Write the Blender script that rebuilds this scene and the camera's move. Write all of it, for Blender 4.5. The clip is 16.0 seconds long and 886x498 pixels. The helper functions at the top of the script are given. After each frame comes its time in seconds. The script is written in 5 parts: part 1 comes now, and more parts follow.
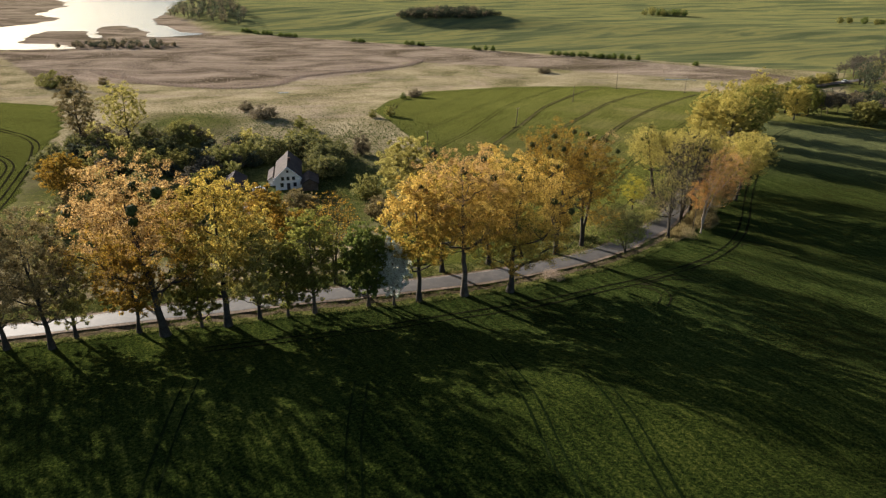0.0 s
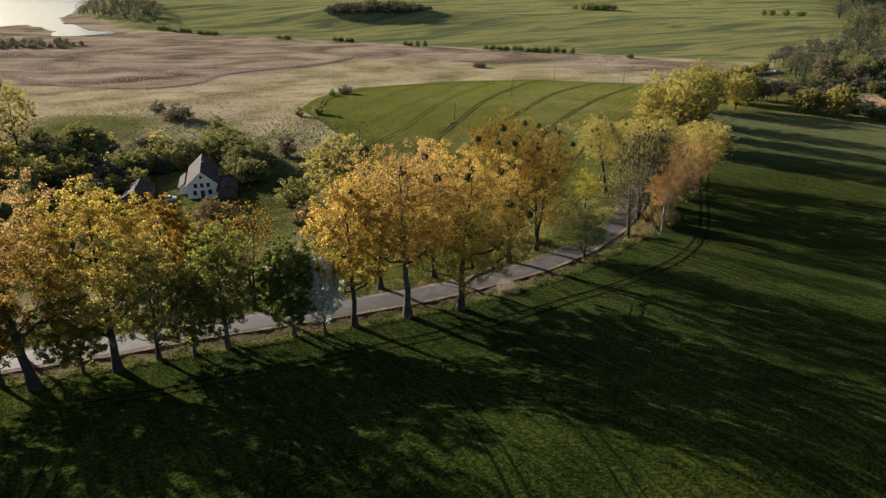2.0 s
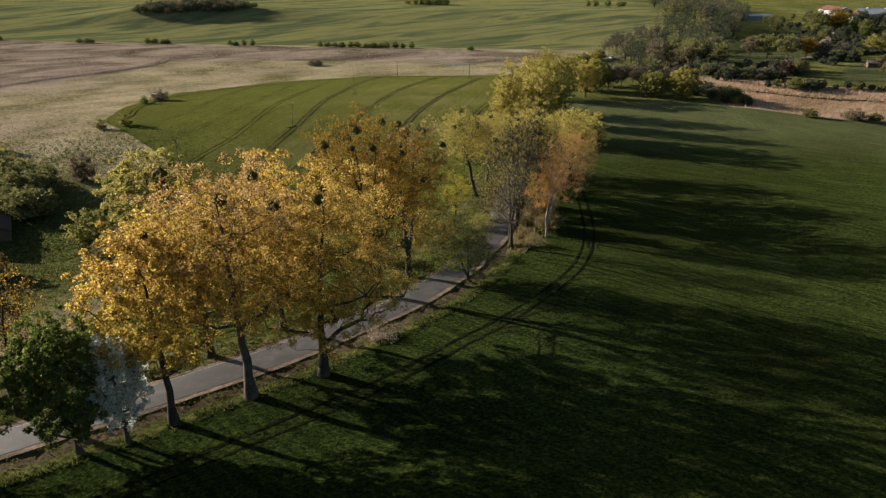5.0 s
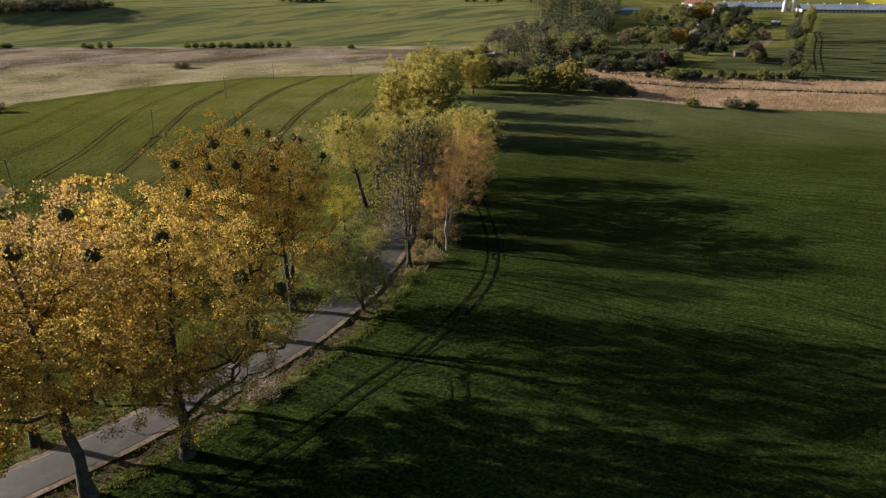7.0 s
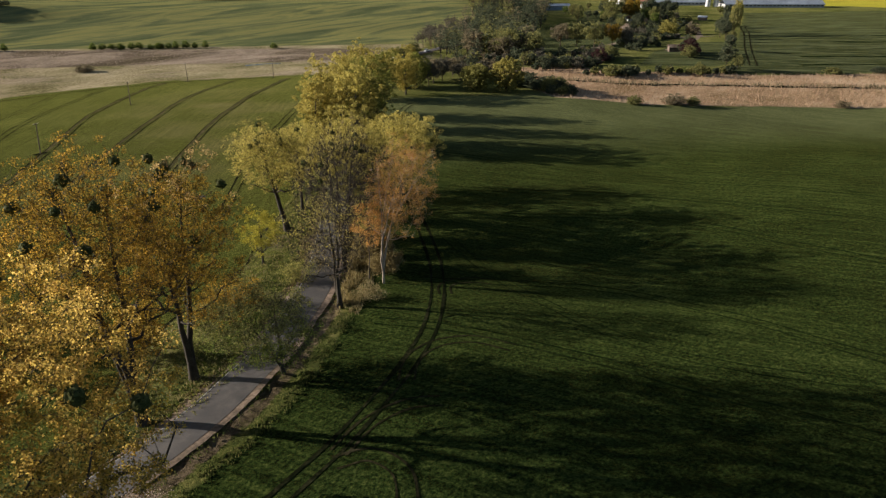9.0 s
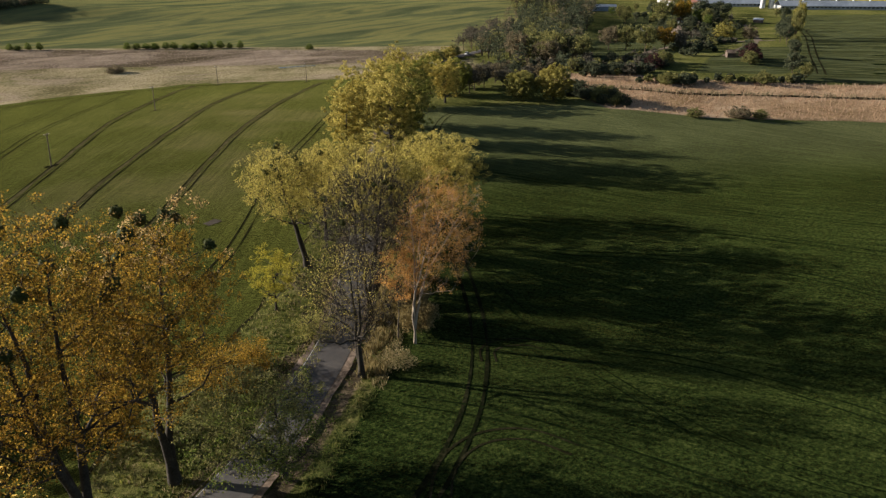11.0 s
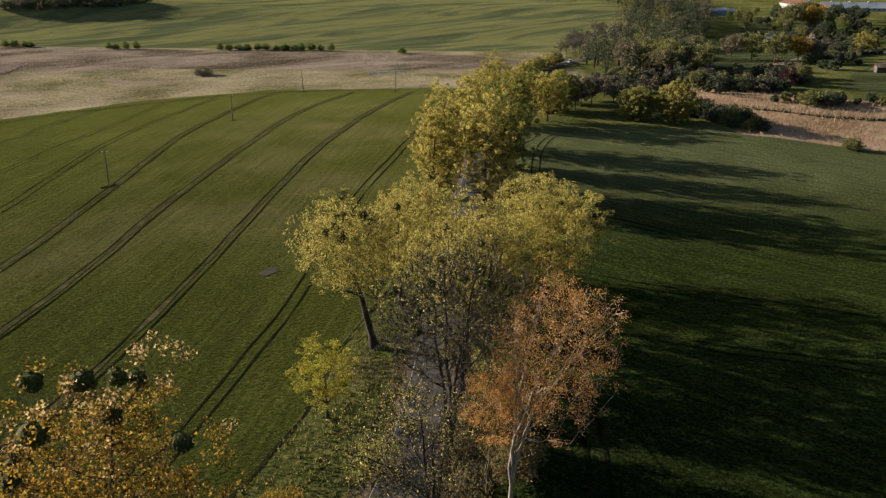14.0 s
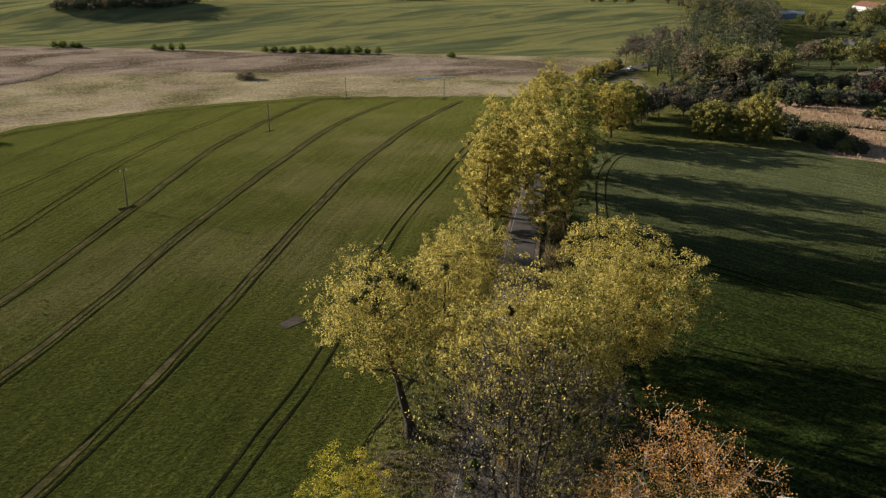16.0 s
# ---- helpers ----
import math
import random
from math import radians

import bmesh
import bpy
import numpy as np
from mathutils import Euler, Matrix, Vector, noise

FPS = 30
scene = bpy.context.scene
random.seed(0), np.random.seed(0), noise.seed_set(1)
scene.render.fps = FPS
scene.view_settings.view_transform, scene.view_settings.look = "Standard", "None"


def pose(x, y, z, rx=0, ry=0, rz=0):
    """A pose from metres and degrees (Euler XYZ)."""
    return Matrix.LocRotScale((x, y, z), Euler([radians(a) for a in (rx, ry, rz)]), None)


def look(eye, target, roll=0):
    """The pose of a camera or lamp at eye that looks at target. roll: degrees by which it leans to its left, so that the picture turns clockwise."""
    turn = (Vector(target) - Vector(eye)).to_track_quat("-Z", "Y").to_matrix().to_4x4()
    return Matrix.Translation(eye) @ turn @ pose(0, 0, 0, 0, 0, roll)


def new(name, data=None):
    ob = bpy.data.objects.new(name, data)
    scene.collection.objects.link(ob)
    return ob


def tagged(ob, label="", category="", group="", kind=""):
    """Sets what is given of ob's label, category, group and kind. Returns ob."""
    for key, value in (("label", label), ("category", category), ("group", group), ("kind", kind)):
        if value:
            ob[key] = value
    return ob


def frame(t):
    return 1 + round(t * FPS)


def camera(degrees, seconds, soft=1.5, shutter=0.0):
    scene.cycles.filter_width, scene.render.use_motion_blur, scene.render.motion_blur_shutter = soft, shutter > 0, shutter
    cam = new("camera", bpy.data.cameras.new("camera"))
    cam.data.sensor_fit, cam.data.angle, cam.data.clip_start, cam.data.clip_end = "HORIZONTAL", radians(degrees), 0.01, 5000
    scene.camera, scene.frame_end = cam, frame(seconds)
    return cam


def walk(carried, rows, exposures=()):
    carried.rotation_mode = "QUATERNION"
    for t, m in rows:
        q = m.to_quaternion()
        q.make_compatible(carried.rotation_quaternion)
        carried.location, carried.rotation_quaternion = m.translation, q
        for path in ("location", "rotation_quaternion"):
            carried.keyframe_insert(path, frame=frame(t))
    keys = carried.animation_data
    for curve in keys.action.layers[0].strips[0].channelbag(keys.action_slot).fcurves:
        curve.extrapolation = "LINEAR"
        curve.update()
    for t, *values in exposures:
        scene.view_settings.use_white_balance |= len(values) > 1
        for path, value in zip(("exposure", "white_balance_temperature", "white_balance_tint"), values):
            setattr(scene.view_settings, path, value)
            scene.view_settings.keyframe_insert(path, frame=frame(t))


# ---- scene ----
cam = camera(66.8, 16.0, 1.3)
METRES, EYE, TILT, LEAN, TURN = 150.0, 64.5, -23.5, 0.0, 0.0
ROWS = [
    (0.0, 0.0, 0.0, 0.0, 0.0, 0.0, -0.0),
    (0.5, -0.0006, 0.0328, 0.0022, -1.53, -0.02, 0.71),
    (1.0, -0.0005, 0.0653, 0.0055, -2.81, -0.05, 1.23),
    (1.5, 0.0002, 0.098, 0.0101, -3.99, -0.09, 1.73),
    (2.0, 0.0018, 0.1292, 0.0152, -5.22, -0.13, 2.26),
    (2.5, 0.0037, 0.1601, 0.0212, -6.57, -0.2, 2.84),
    (3.0, 0.0061, 0.1918, 0.0272, -8.35, -0.33, 3.58),
    (3.5, 0.0113, 0.2336, 0.0366, -10.39, -0.51, 4.51),
    (4.0, 0.0157, 0.2659, 0.0417, -12.55, -0.66, 5.45),
    (6.5, 0.0533, 0.383, 0.0637, -25.27, -2.46, 10.69),
    (7.0, 0.0664, 0.4076, 0.0703, -26.96, -2.83, 11.24),
    (7.5, 0.0809, 0.4334, 0.0771, -28.55, -3.17, 11.75),
    (8.0, 0.0962, 0.4592, 0.0841, -30.12, -3.54, 12.3),
    (8.5, 0.1122, 0.4859, 0.0912, -31.5, -3.88, 12.82),
    (9.0, 0.1289, 0.5119, 0.0992, -32.52, -4.16, 13.18),
    (11.5, 0.2091, 0.6405, 0.1529, -28.22, -3.34, 11.55),
    (12.0, 0.2233, 0.667, 0.1639, -27.02, -3.11, 11.11),
    (12.5, 0.2369, 0.6941, 0.1751, -25.81, -2.89, 10.65),
    (13.0, 0.2499, 0.7209, 0.1861, -24.62, -2.67, 10.21),
    (13.5, 0.2624, 0.748, 0.1974, -23.36, -2.45, 9.74),
    (14.0, 0.2742, 0.776, 0.2088, -22.07, -2.24, 9.24),
    (14.5, 0.2854, 0.8045, 0.2203, -20.83, -2.04, 8.75),
    (15.0, 0.2957, 0.8323, 0.2316, -19.7, -1.87, 8.3),
    (15.5, 0.3062, 0.8617, 0.2428, -18.79, -1.72, 7.96),
    (16.0, 0.3157, 0.89, 0.2543, -18.32, -1.64, 7.82),
]
walk(cam, [(t, pose(0, 0, EYE, TILT, LEAN, TURN) @ pose(METRES * x, METRES * y, METRES * z, 90 + pitch, roll, yaw)) for t, x, y, z, yaw, pitch, roll in ROWS],
     [(0.0, 1.46, 5930, 10), (3.5, 1.22, 5930, 10), (7.0, 1.12, 5930, 10), (11.0, 1.09, 5930, 10), (16.0, 1.03, 5930, 10)])

# ---- light: a low sun ahead and to the left, clear sky ----
SUN_AZ, SUN_EL = 46.0, 16.0          # degrees to the left of +y, degrees above the horizon
to_sun = Vector((-math.sin(radians(SUN_AZ)) * math.cos(radians(SUN_EL)), math.cos(radians(SUN_AZ)) * math.cos(radians(SUN_EL)), math.sin(radians(SUN_EL))))
sun = new("sun", bpy.data.lights.new("sun", "SUN"))
sun.data.energy, sun.data.angle, sun.data.color = 5.0, radians(0.6), (1.0, 0.86, 0.69)
sun.matrix_world = look(to_sun * 300, (0, 0, 0))
world = bpy.data.worlds.new("sky")
scene.world = world
world.use_nodes = True
wt = world.node_tree
sky = wt.nodes.new("ShaderNodeTexSky")
sky.sky_type, sky.sun_disc = "NISHITA", False
sky.sun_elevation, sky.sun_rotation = radians(SUN_EL), radians(360 - SUN_AZ)
sky.air_density, sky.dust_density = 1.0, 1.6
wt.nodes["Background"].inputs["Strength"].default_value = 0.046
wt.links.new(sky.outputs[0], wt.nodes["Background"].inputs["Color"])


# ---- materials ----
class Mat:
    """A node material under construction."""

    def __init__(self, name, rough=0.8, spec=0.3, metal=0.0):
        self.m = bpy.data.materials.new(name)
        self.m.use_nodes = True
        self.t = self.m.node_tree
        self.b = self.t.nodes["Principled BSDF"]
        self.b.inputs["Roughness"].default_value = rough
        self.b.inputs["Specular IOR Level"].default_value = spec
        self.b.inputs["Metallic"].default_value = metal
        self.co = None

    def n(self, kind, **kw):
        nd = self.t.nodes.new(kind)
        for k, v in kw.items():
            nd.inputs[k.replace("_", " ")].default_value = v
        return nd

    def link(self, a, b):
        self.t.links.new(a, b)

    def coords(self, scale=(1, 1, 1), turn=0.0):
        tc = self.n("ShaderNodeTexCoord")
        mp = self.n("ShaderNodeMapping")
        mp.inputs["Scale"].default_value = scale
        mp.inputs["Rotation"].default_value = (0, 0, turn)
        self.link(tc.outputs["Object"], mp.inputs["Vector"])
        return mp.outputs[0]

    def turned(self, degrees_, scale):
        """Coordinates turned about z first, then stretched."""
        tc, rot, mp = self.n("ShaderNodeTexCoord"), self.n("ShaderNodeMapping"), self.n("ShaderNodeMapping")
        rot.inputs["Rotation"].default_value = (0, 0, radians(degrees_))
        mp.inputs["Scale"].default_value = scale
        self.link(tc.outputs["Object"], rot.inputs["Vector"])
        self.link(rot.outputs[0], mp.inputs["Vector"])
        return mp.outputs[0]

    def noise(self, scale, detail=4.0, rough=0.55, vec=None, dist=0.0):
        nd = self.n("ShaderNodeTexNoise", Scale=scale, Detail=detail, Roughness=rough, Distortion=dist)
        self.link(vec if vec is not None else self.coords(), nd.inputs["Vector"])
        return nd.outputs["Fac"]

    def ramp(self, fac, stops, interp="LINEAR"):
        nd = self.n("ShaderNodeValToRGB")
        nd.color_ramp.interpolation = interp
        el = nd.color_ramp.elements
        while len(el) < len(stops):
            el.new(0.5)
        for e, (p, c) in zip(el, stops):
            e.position = p
            e.color = (*c, 1) if len(c) == 3 else c
        self.link(fac, nd.inputs["Fac"])
        return nd.outputs["Color"]

    def mix(self, fac, a, b, mode="MIX"):
        nd = self.n("ShaderNodeMix")
        nd.data_type, nd.blend_type = "RGBA", mode
        for sock, v in ((nd.inputs[0], fac), (nd.inputs[6], a), (nd.inputs[7], b)):
            if isinstance(v, (int, float)):
                sock.default_value = v
            elif isinstance(v, tuple):
                sock.default_value = (*v, 1)
            else:
                self.link(v, sock)
        return nd.outputs[2]

    def math(self, op, a, b=0.0, c=0.0):
        nd = self.n("ShaderNodeMath")
        nd.operation = op
        for sock, v in zip(nd.inputs, (a, b, c)):
            if isinstance(v, (int, float)):
                sock.default_value = v
            else:
                self.link(v, sock)
        return nd.outputs[0]

    def span(self, v, lo, hi):
        nd = self.n("ShaderNodeMapRange")
        nd.interpolation_type = "SMOOTHSTEP"
        nd.inputs["From Min"].default_value, nd.inputs["From Max"].default_value = lo, hi
        self.link(v, nd.inputs["Value"])
        return nd.outputs[0]

    def attr(self, name):
        nd = self.n("ShaderNodeAttribute")
        nd.attribute_name = name
        return nd.outputs["Fac"]

    def colour(self, c):
        if isinstance(c, tuple):
            self.b.inputs["Base Color"].default_value = (*c, 1)
        else:
            self.link(c, self.b.inputs["Base Color"])
        return self

    def bump(self, h, strength=0.5, dist=0.1):
        nd = self.n("ShaderNodeBump", Strength=strength, Distance=dist)
        self.link(h, nd.inputs["Height"])
        self.link(nd.outputs[0], self.b.inputs["Normal"])
        return self


def grainy(name, a, b, scale=3.0, rough=0.8, bump=0.4, dist=0.02, spec=0.3, c=None, metal=0.0):
    """A surface of two or three shades, at a coarse and a fine scale."""
    m = Mat(name, rough, spec, metal)
    big, fine = m.noise(scale * 0.13, 3), m.noise(scale, 5)
    f = m.math("ADD", m.math("MULTIPLY", big, 0.5), m.math("MULTIPLY", fine, 0.5))
    m.colour(m.ramp(f, [(0.34, a), (0.52, b), (0.68, c or b)]))
    return m.bump(fine, bump, dist).m


def leaf_material(name, shades, glow=0.45):
    """Thin leaves: each a shade of its own, letting part of the light through."""
    m = Mat(name, 0.7, 0.06)
    geo = m.n("ShaderNodeNewGeometry")
    tone = m.noise(0.35, 2)
    f = m.math("ADD", m.math("MULTIPLY", geo.outputs["Random Per Island"], 0.55), m.math("MULTIPLY", tone, 0.45))
    n = len(shades)
    col = m.ramp(f, [(0.2 + 0.6 * i / (n - 1), c) for i, c in enumerate(shades)])
    m.colour(col)
    tr = m.n("ShaderNodeBsdfTranslucent")
    m.link(col, tr.inputs["Color"])
    mx = m.n("ShaderNodeMixShader", Fac=glow)
    m.link(m.b.outputs[0], mx.inputs[1])
    m.link(tr.outputs[0], mx.inputs[2])
    m.link(mx.outputs[0], m.t.nodes["Material Output"].inputs["Surface"])
    return m.m


LEAF = {
    "gold": leaf_material("leaf_gold", [(0.14, 0.103, 0.024), (0.41, 0.29, 0.062), (0.62, 0.44, 0.10), (0.70, 0.45, 0.12)], 0.6),
    "yellow": leaf_material("leaf_yellow", [(0.11, 0.094, 0.019), (0.32, 0.252, 0.045), (0.52, 0.39, 0.074), (0.64, 0.43, 0.10)], 0.6),
    "orange": leaf_material("leaf_orange", [(0.17, 0.095, 0.03), (0.35, 0.215, 0.07), (0.50, 0.33, 0.12), (0.58, 0.42, 0.18)], 0.6),
    "amber": leaf_material("leaf_amber", [(0.070, 0.050, 0.011), (0.185, 0.128, 0.020), (0.36, 0.232, 0.032), (0.48, 0.268, 0.042)], 0.55),
    "peach": leaf_material("leaf_peach", [(0.14, 0.09, 0.03), (0.34, 0.23, 0.085), (0.50, 0.35, 0.15), (0.60, 0.43, 0.21)], 0.6),
    "lime": leaf_material("leaf_lime", [(0.105, 0.095, 0.026), (0.31, 0.27, 0.062), (0.5, 0.42, 0.105), (0.63, 0.52, 0.155)], 0.68),
    "fresh": leaf_material("leaf_fresh", [(0.10, 0.098, 0.016), (0.27, 0.25, 0.030), (0.44, 0.39, 0.050), (0.54, 0.455, 0.075)], 0.64),
    "green": leaf_material("leaf_green", [(0.062, 0.075, 0.015), (0.145, 0.158, 0.032), (0.245, 0.245, 0.05), (0.35, 0.325, 0.075)], 0.6),
    "dark": leaf_material("leaf_dark", [(0.048, 0.075, 0.016), (0.10, 0.135, 0.028), (0.16, 0.19, 0.040), (0.22, 0.235, 0.056)], 0.52),
    "white": leaf_material("leaf_blossom", [(0.25, 0.3, 0.18), (0.62, 0.65, 0.58), (0.8, 0.82, 0.78), (0.86, 0.87, 0.85)], 0.6),
    "brown": leaf_material("leaf_brown", [(0.10, 0.08, 0.035), (0.19, 0.15, 0.06), (0.27, 0.21, 0.09), (0.32, 0.26, 0.12)], 0.35),
    "olive": leaf_material("leaf_olive", [(0.094, 0.097, 0.029), (0.209, 0.204, 0.057), (0.319, 0.292, 0.083), (0.407, 0.363, 0.11)], 0.34),
    # distant foliage: the blue lift of haze is mixed into these shades
    "wood": leaf_material("leaf_wood", [(0.030, 0.042, 0.026), (0.055, 0.068, 0.040), (0.090, 0.098, 0.054), (0.135, 0.135, 0.072)], 0.28),
    "twiggy": leaf_material("leaf_twiggy", [(0.060, 0.054, 0.040), (0.095, 0.085, 0.062), (0.14, 0.125, 0.09), (0.18, 0.16, 0.115)], 0.3),
    "pink": leaf_material("leaf_pink", [(0.22, 0.165, 0.12), (0.36, 0.28, 0.215), (0.48, 0.385, 0.30), (0.56, 0.47, 0.38)], 0.35),
    "mistletoe": leaf_material("leaf_mistletoe", [(0.035, 0.045, 0.014), (0.065, 0.075, 0.022), (0.1, 0.105, 0.035)], 0.25),
    "moss": leaf_material("leaf_moss", [(0.062, 0.068, 0.027), (0.135, 0.138, 0.048), (0.22, 0.21, 0.072), (0.32, 0.285, 0.10)], 0.38),
    "bark_brown": leaf_material("leaf_bark_brown", [(0.08, 0.066, 0.042), (0.145, 0.118, 0.072), (0.22, 0.18, 0.105), (0.30, 0.245, 0.14)], 0.35),
    "reed": leaf_material("leaf_reed", [(0.18, 0.14, 0.11), (0.225, 0.175, 0.14), (0.27, 0.215, 0.17), (0.32, 0.26, 0.205)], 0.4),
    "dry_reed": leaf_material("leaf_dry_reed", [(0.23, 0.145, 0.088), (0.31, 0.205, 0.13), (0.38, 0.265, 0.17), (0.43, 0.315, 0.21)], 0.3),
    "willow": leaf_material("leaf_willow", [(0.11, 0.10, 0.028), (0.26, 0.235, 0.062), (0.41, 0.36, 0.10), (0.53, 0.45, 0.145)], 0.68),
    "copper": leaf_material("leaf_copper", [(0.27, 0.13, 0.035), (0.54, 0.28, 0.078), (0.72, 0.40, 0.118), (0.78, 0.46, 0.15)], 0.5),
    "maroon": leaf_material("leaf_maroon", [(0.03, 0.014, 0.014), (0.06, 0.028, 0.026), (0.10, 0.05, 0.045)], 0.4),
    "grass": leaf_material("leaf_grass", [(0.024, 0.040, 0.009), (0.055, 0.076, 0.017), (0.10, 0.112, 0.029), (0.18, 0.165, 0.058)], 0.4),
    "bank": leaf_material("leaf_bank_grass", [(0.045, 0.065, 0.012), (0.10, 0.125, 0.022), (0.18, 0.19, 0.036), (0.28, 0.25, 0.07)], 0.5),
    "straw": leaf_material("leaf_straw", [(0.12, 0.11, 0.04), (0.22, 0.18, 0.08), (0.32, 0.26, 0.13), (0.40, 0.33, 0.18)], 0.3),
}
BARK = {
    "grey": grainy("bark_grey", (0.020, 0.017, 0.013), (0.050, 0.042, 0.032), 6, 0.9, 0.8, 0.05, 0.2, (0.095, 0.080, 0.062)),
    "pale": grainy("bark_pale", (0.17, 0.135, 0.10), (0.33, 0.27, 0.205), 5, 0.85, 0.6, 0.04, 0.2, (0.48, 0.41, 0.33)),
    "twig": grainy("bark_twig", (0.035, 0.029, 0.022), (0.085, 0.070, 0.053), 6, 0.9, 0.8, 0.05, 0.2, (0.16, 0.135, 0.105)),
    "brown": grainy("bark_brown", (0.04, 0.03, 0.022), (0.10, 0.075, 0.05), 6, 0.9, 0.8, 0.05, 0.2, (0.15, 0.11, 0.08)),
}


def ground_material():
    """One soil for the whole country: crop, meadow, reed bed, verge, bare earth, rapeseed, mixed by the attributes of the sheet."""
    m = Mat("ground", 1.0, 0.0)
    # the nap of blades and stalks shows at a flat angle
    m.b.inputs["Sheen Roughness"].default_value = 0.4
    m.link(m.math("MULTIPLY_ADD", m.attr("rows"), 0.15, 0.06), m.b.inputs["Sheen Weight"])
    m.b.inputs["Sheen Tint"].default_value = (0.70, 0.70, 0.17, 1)
    co = m.coords()
    fine, mid, wide = m.noise(4.5, 6, 0.75, co), m.noise(2.1, 3, 0.6, co), m.noise(0.035, 4, 0.55, co)
    far = m.noise(0.012, 5, 0.6, m.coords((1.0, 5.0, 1.0), 0.35), 0.6)
    # young corn: dense green, a paler far part, faint drill rows along the wheel tracks
    left = m.attr("rows")
    drill = m.mix(left, m.noise(1.0, 4, 0.6, m.turned(62, (0.05, 1.1, 1)), 0.3), m.noise(1.0, 4, 0.6, m.turned(-58.5, (0.035, 1.3, 1)), 0.3))
    f = m.math("ADD", m.math("MULTIPLY", fine, 0.34), m.math("ADD", m.math("MULTIPLY", mid, 0.29), m.math("ADD", m.math("MULTIPLY", wide, 0.13), m.math("MULTIPLY", drill, 0.19))))
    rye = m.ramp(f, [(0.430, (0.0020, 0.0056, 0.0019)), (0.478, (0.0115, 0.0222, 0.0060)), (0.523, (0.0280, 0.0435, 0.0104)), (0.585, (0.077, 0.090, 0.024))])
    # paler far field: light caught at a flat angle, painted into the colour
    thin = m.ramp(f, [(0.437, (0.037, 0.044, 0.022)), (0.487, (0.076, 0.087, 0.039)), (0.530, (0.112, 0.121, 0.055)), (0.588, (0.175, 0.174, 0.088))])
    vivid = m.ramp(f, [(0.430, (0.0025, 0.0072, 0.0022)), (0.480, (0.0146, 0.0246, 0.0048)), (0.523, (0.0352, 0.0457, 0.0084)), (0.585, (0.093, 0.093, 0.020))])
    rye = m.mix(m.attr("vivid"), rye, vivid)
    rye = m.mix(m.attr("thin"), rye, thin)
    # drilled ridges of the field beyond the reeds; on lawns also painted-in shade
    ridge = m.noise(1.0, 4, 0.65, m.turned(33, (0.03, 0.36, 1)), 0.5)
    rye = m.mix(m.attr("ridge"), rye, m.ramp(ridge, [(0.40, (0.008, 0.014, 0.010)), (0.50, (0.024, 0.034, 0.021)), (0.60, (0.062, 0.072, 0.042))]))
    barley = m.ramp(f, [(0.420, (0.005, 0.0092, 0.0022)), (0.485, (0.0225, 0.0310, 0.006)), (0.532, (0.054, 0.062, 0.012)), (0.605, (0.125, 0.118, 0.034))])
    worn = m.ramp(f, [(0.40, (0.028, 0.023, 0.012)), (0.50, (0.072, 0.060, 0.031)), (0.62, (0.15, 0.125, 0.068))])
    barley = m.mix(m.math("MULTIPLY", m.attr("worn"), m.span(wide, 0.35, 0.65)), barley, worn)
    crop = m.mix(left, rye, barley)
    # hill crop: streaks of slope shadow and a little haze blue, both painted in
    farcrop = m.ramp(far, [(0.36, (0.052, 0.066, 0.036)), (0.46, (0.090, 0.102, 0.050)), (0.55, (0.18, 0.168, 0.064)), (0.66, (0.102, 0.11, 0.052))])
    crop = m.mix(m.attr("far"), crop, farcrop)
    # rough meadow: straw and green tussocks
    tus = m.noise(0.9, 6, 0.72, co, 0.4)
    f = m.math("ADD", m.math("MULTIPLY", tus, 0.6), m.math("MULTIPLY", wide, 0.4))
    meadow = m.ramp(f, [(0.40, (0.082, 0.070, 0.036)), (0.465, (0.165, 0.138, 0.076)), (0.515, (0.265, 0.215, 0.132)), (0.58, (0.36, 0.295, 0.195))])
    lush = m.ramp(f, [(0.35, (0.014, 0.020, 0.007)), (0.45, (0.042, 0.051, 0.015)), (0.54, (0.095, 0.095, 0.030)), (0.64, (0.20, 0.172, 0.075))])
    patch = m.noise(0.016, 6, 0.66, m.coords((1.0, 1.9, 1.0)), 0.8)
    g = m.math("ADD", m.math("MULTIPLY", tus, 0.4), m.math("MULTIPLY", patch, 0.6))
    reed = m.ramp(g, [(0.40, (0.058, 0.040, 0.034)), (0.46, (0.118, 0.086, 0.072)), (0.51, (0.195, 0.146, 0.120)), (0.58, (0.31, 0.24, 0.19))])
    tan = m.ramp(g, [(0.38, (0.17, 0.105, 0.060)), (0.48, (0.35, 0.225, 0.138)), (0.60, (0.51, 0.36, 0.24))])
    reed = m.mix(m.attr("tan"), reed, tan)
    soil = m.ramp(f, [(0.36, (0.030, 0.024, 0.014)), (0.48, (0.075, 0.057, 0.038)), (0.64, (0.19, 0.145, 0.10))])
    rape = m.ramp(f, [(0.30, (0.22, 0.20, 0.02)), (0.6, (0.42, 0.36, 0.03)), (0.8, (0.5, 0.42, 0.05))])

    def mask(name, lo=0.38, hi=0.62):
        edge = m.math("ADD", m.attr(name), m.math("MULTIPLY", m.math("SUBTRACT", tus, 0.5), 0.7))
        return m.span(edge, lo, hi)

    meadow = m.mix(m.math("MULTIPLY", m.span(patch, 0.48, 0.62), 0.55), meadow, reed)
    meadow = m.mix(m.math("MULTIPLY", m.span(m.noise(0.03, 4, 0.6, co, 0.5), 0.52, 0.66), 0.45), meadow, lush)
    col = m.mix(mask("lush"), meadow, lush)
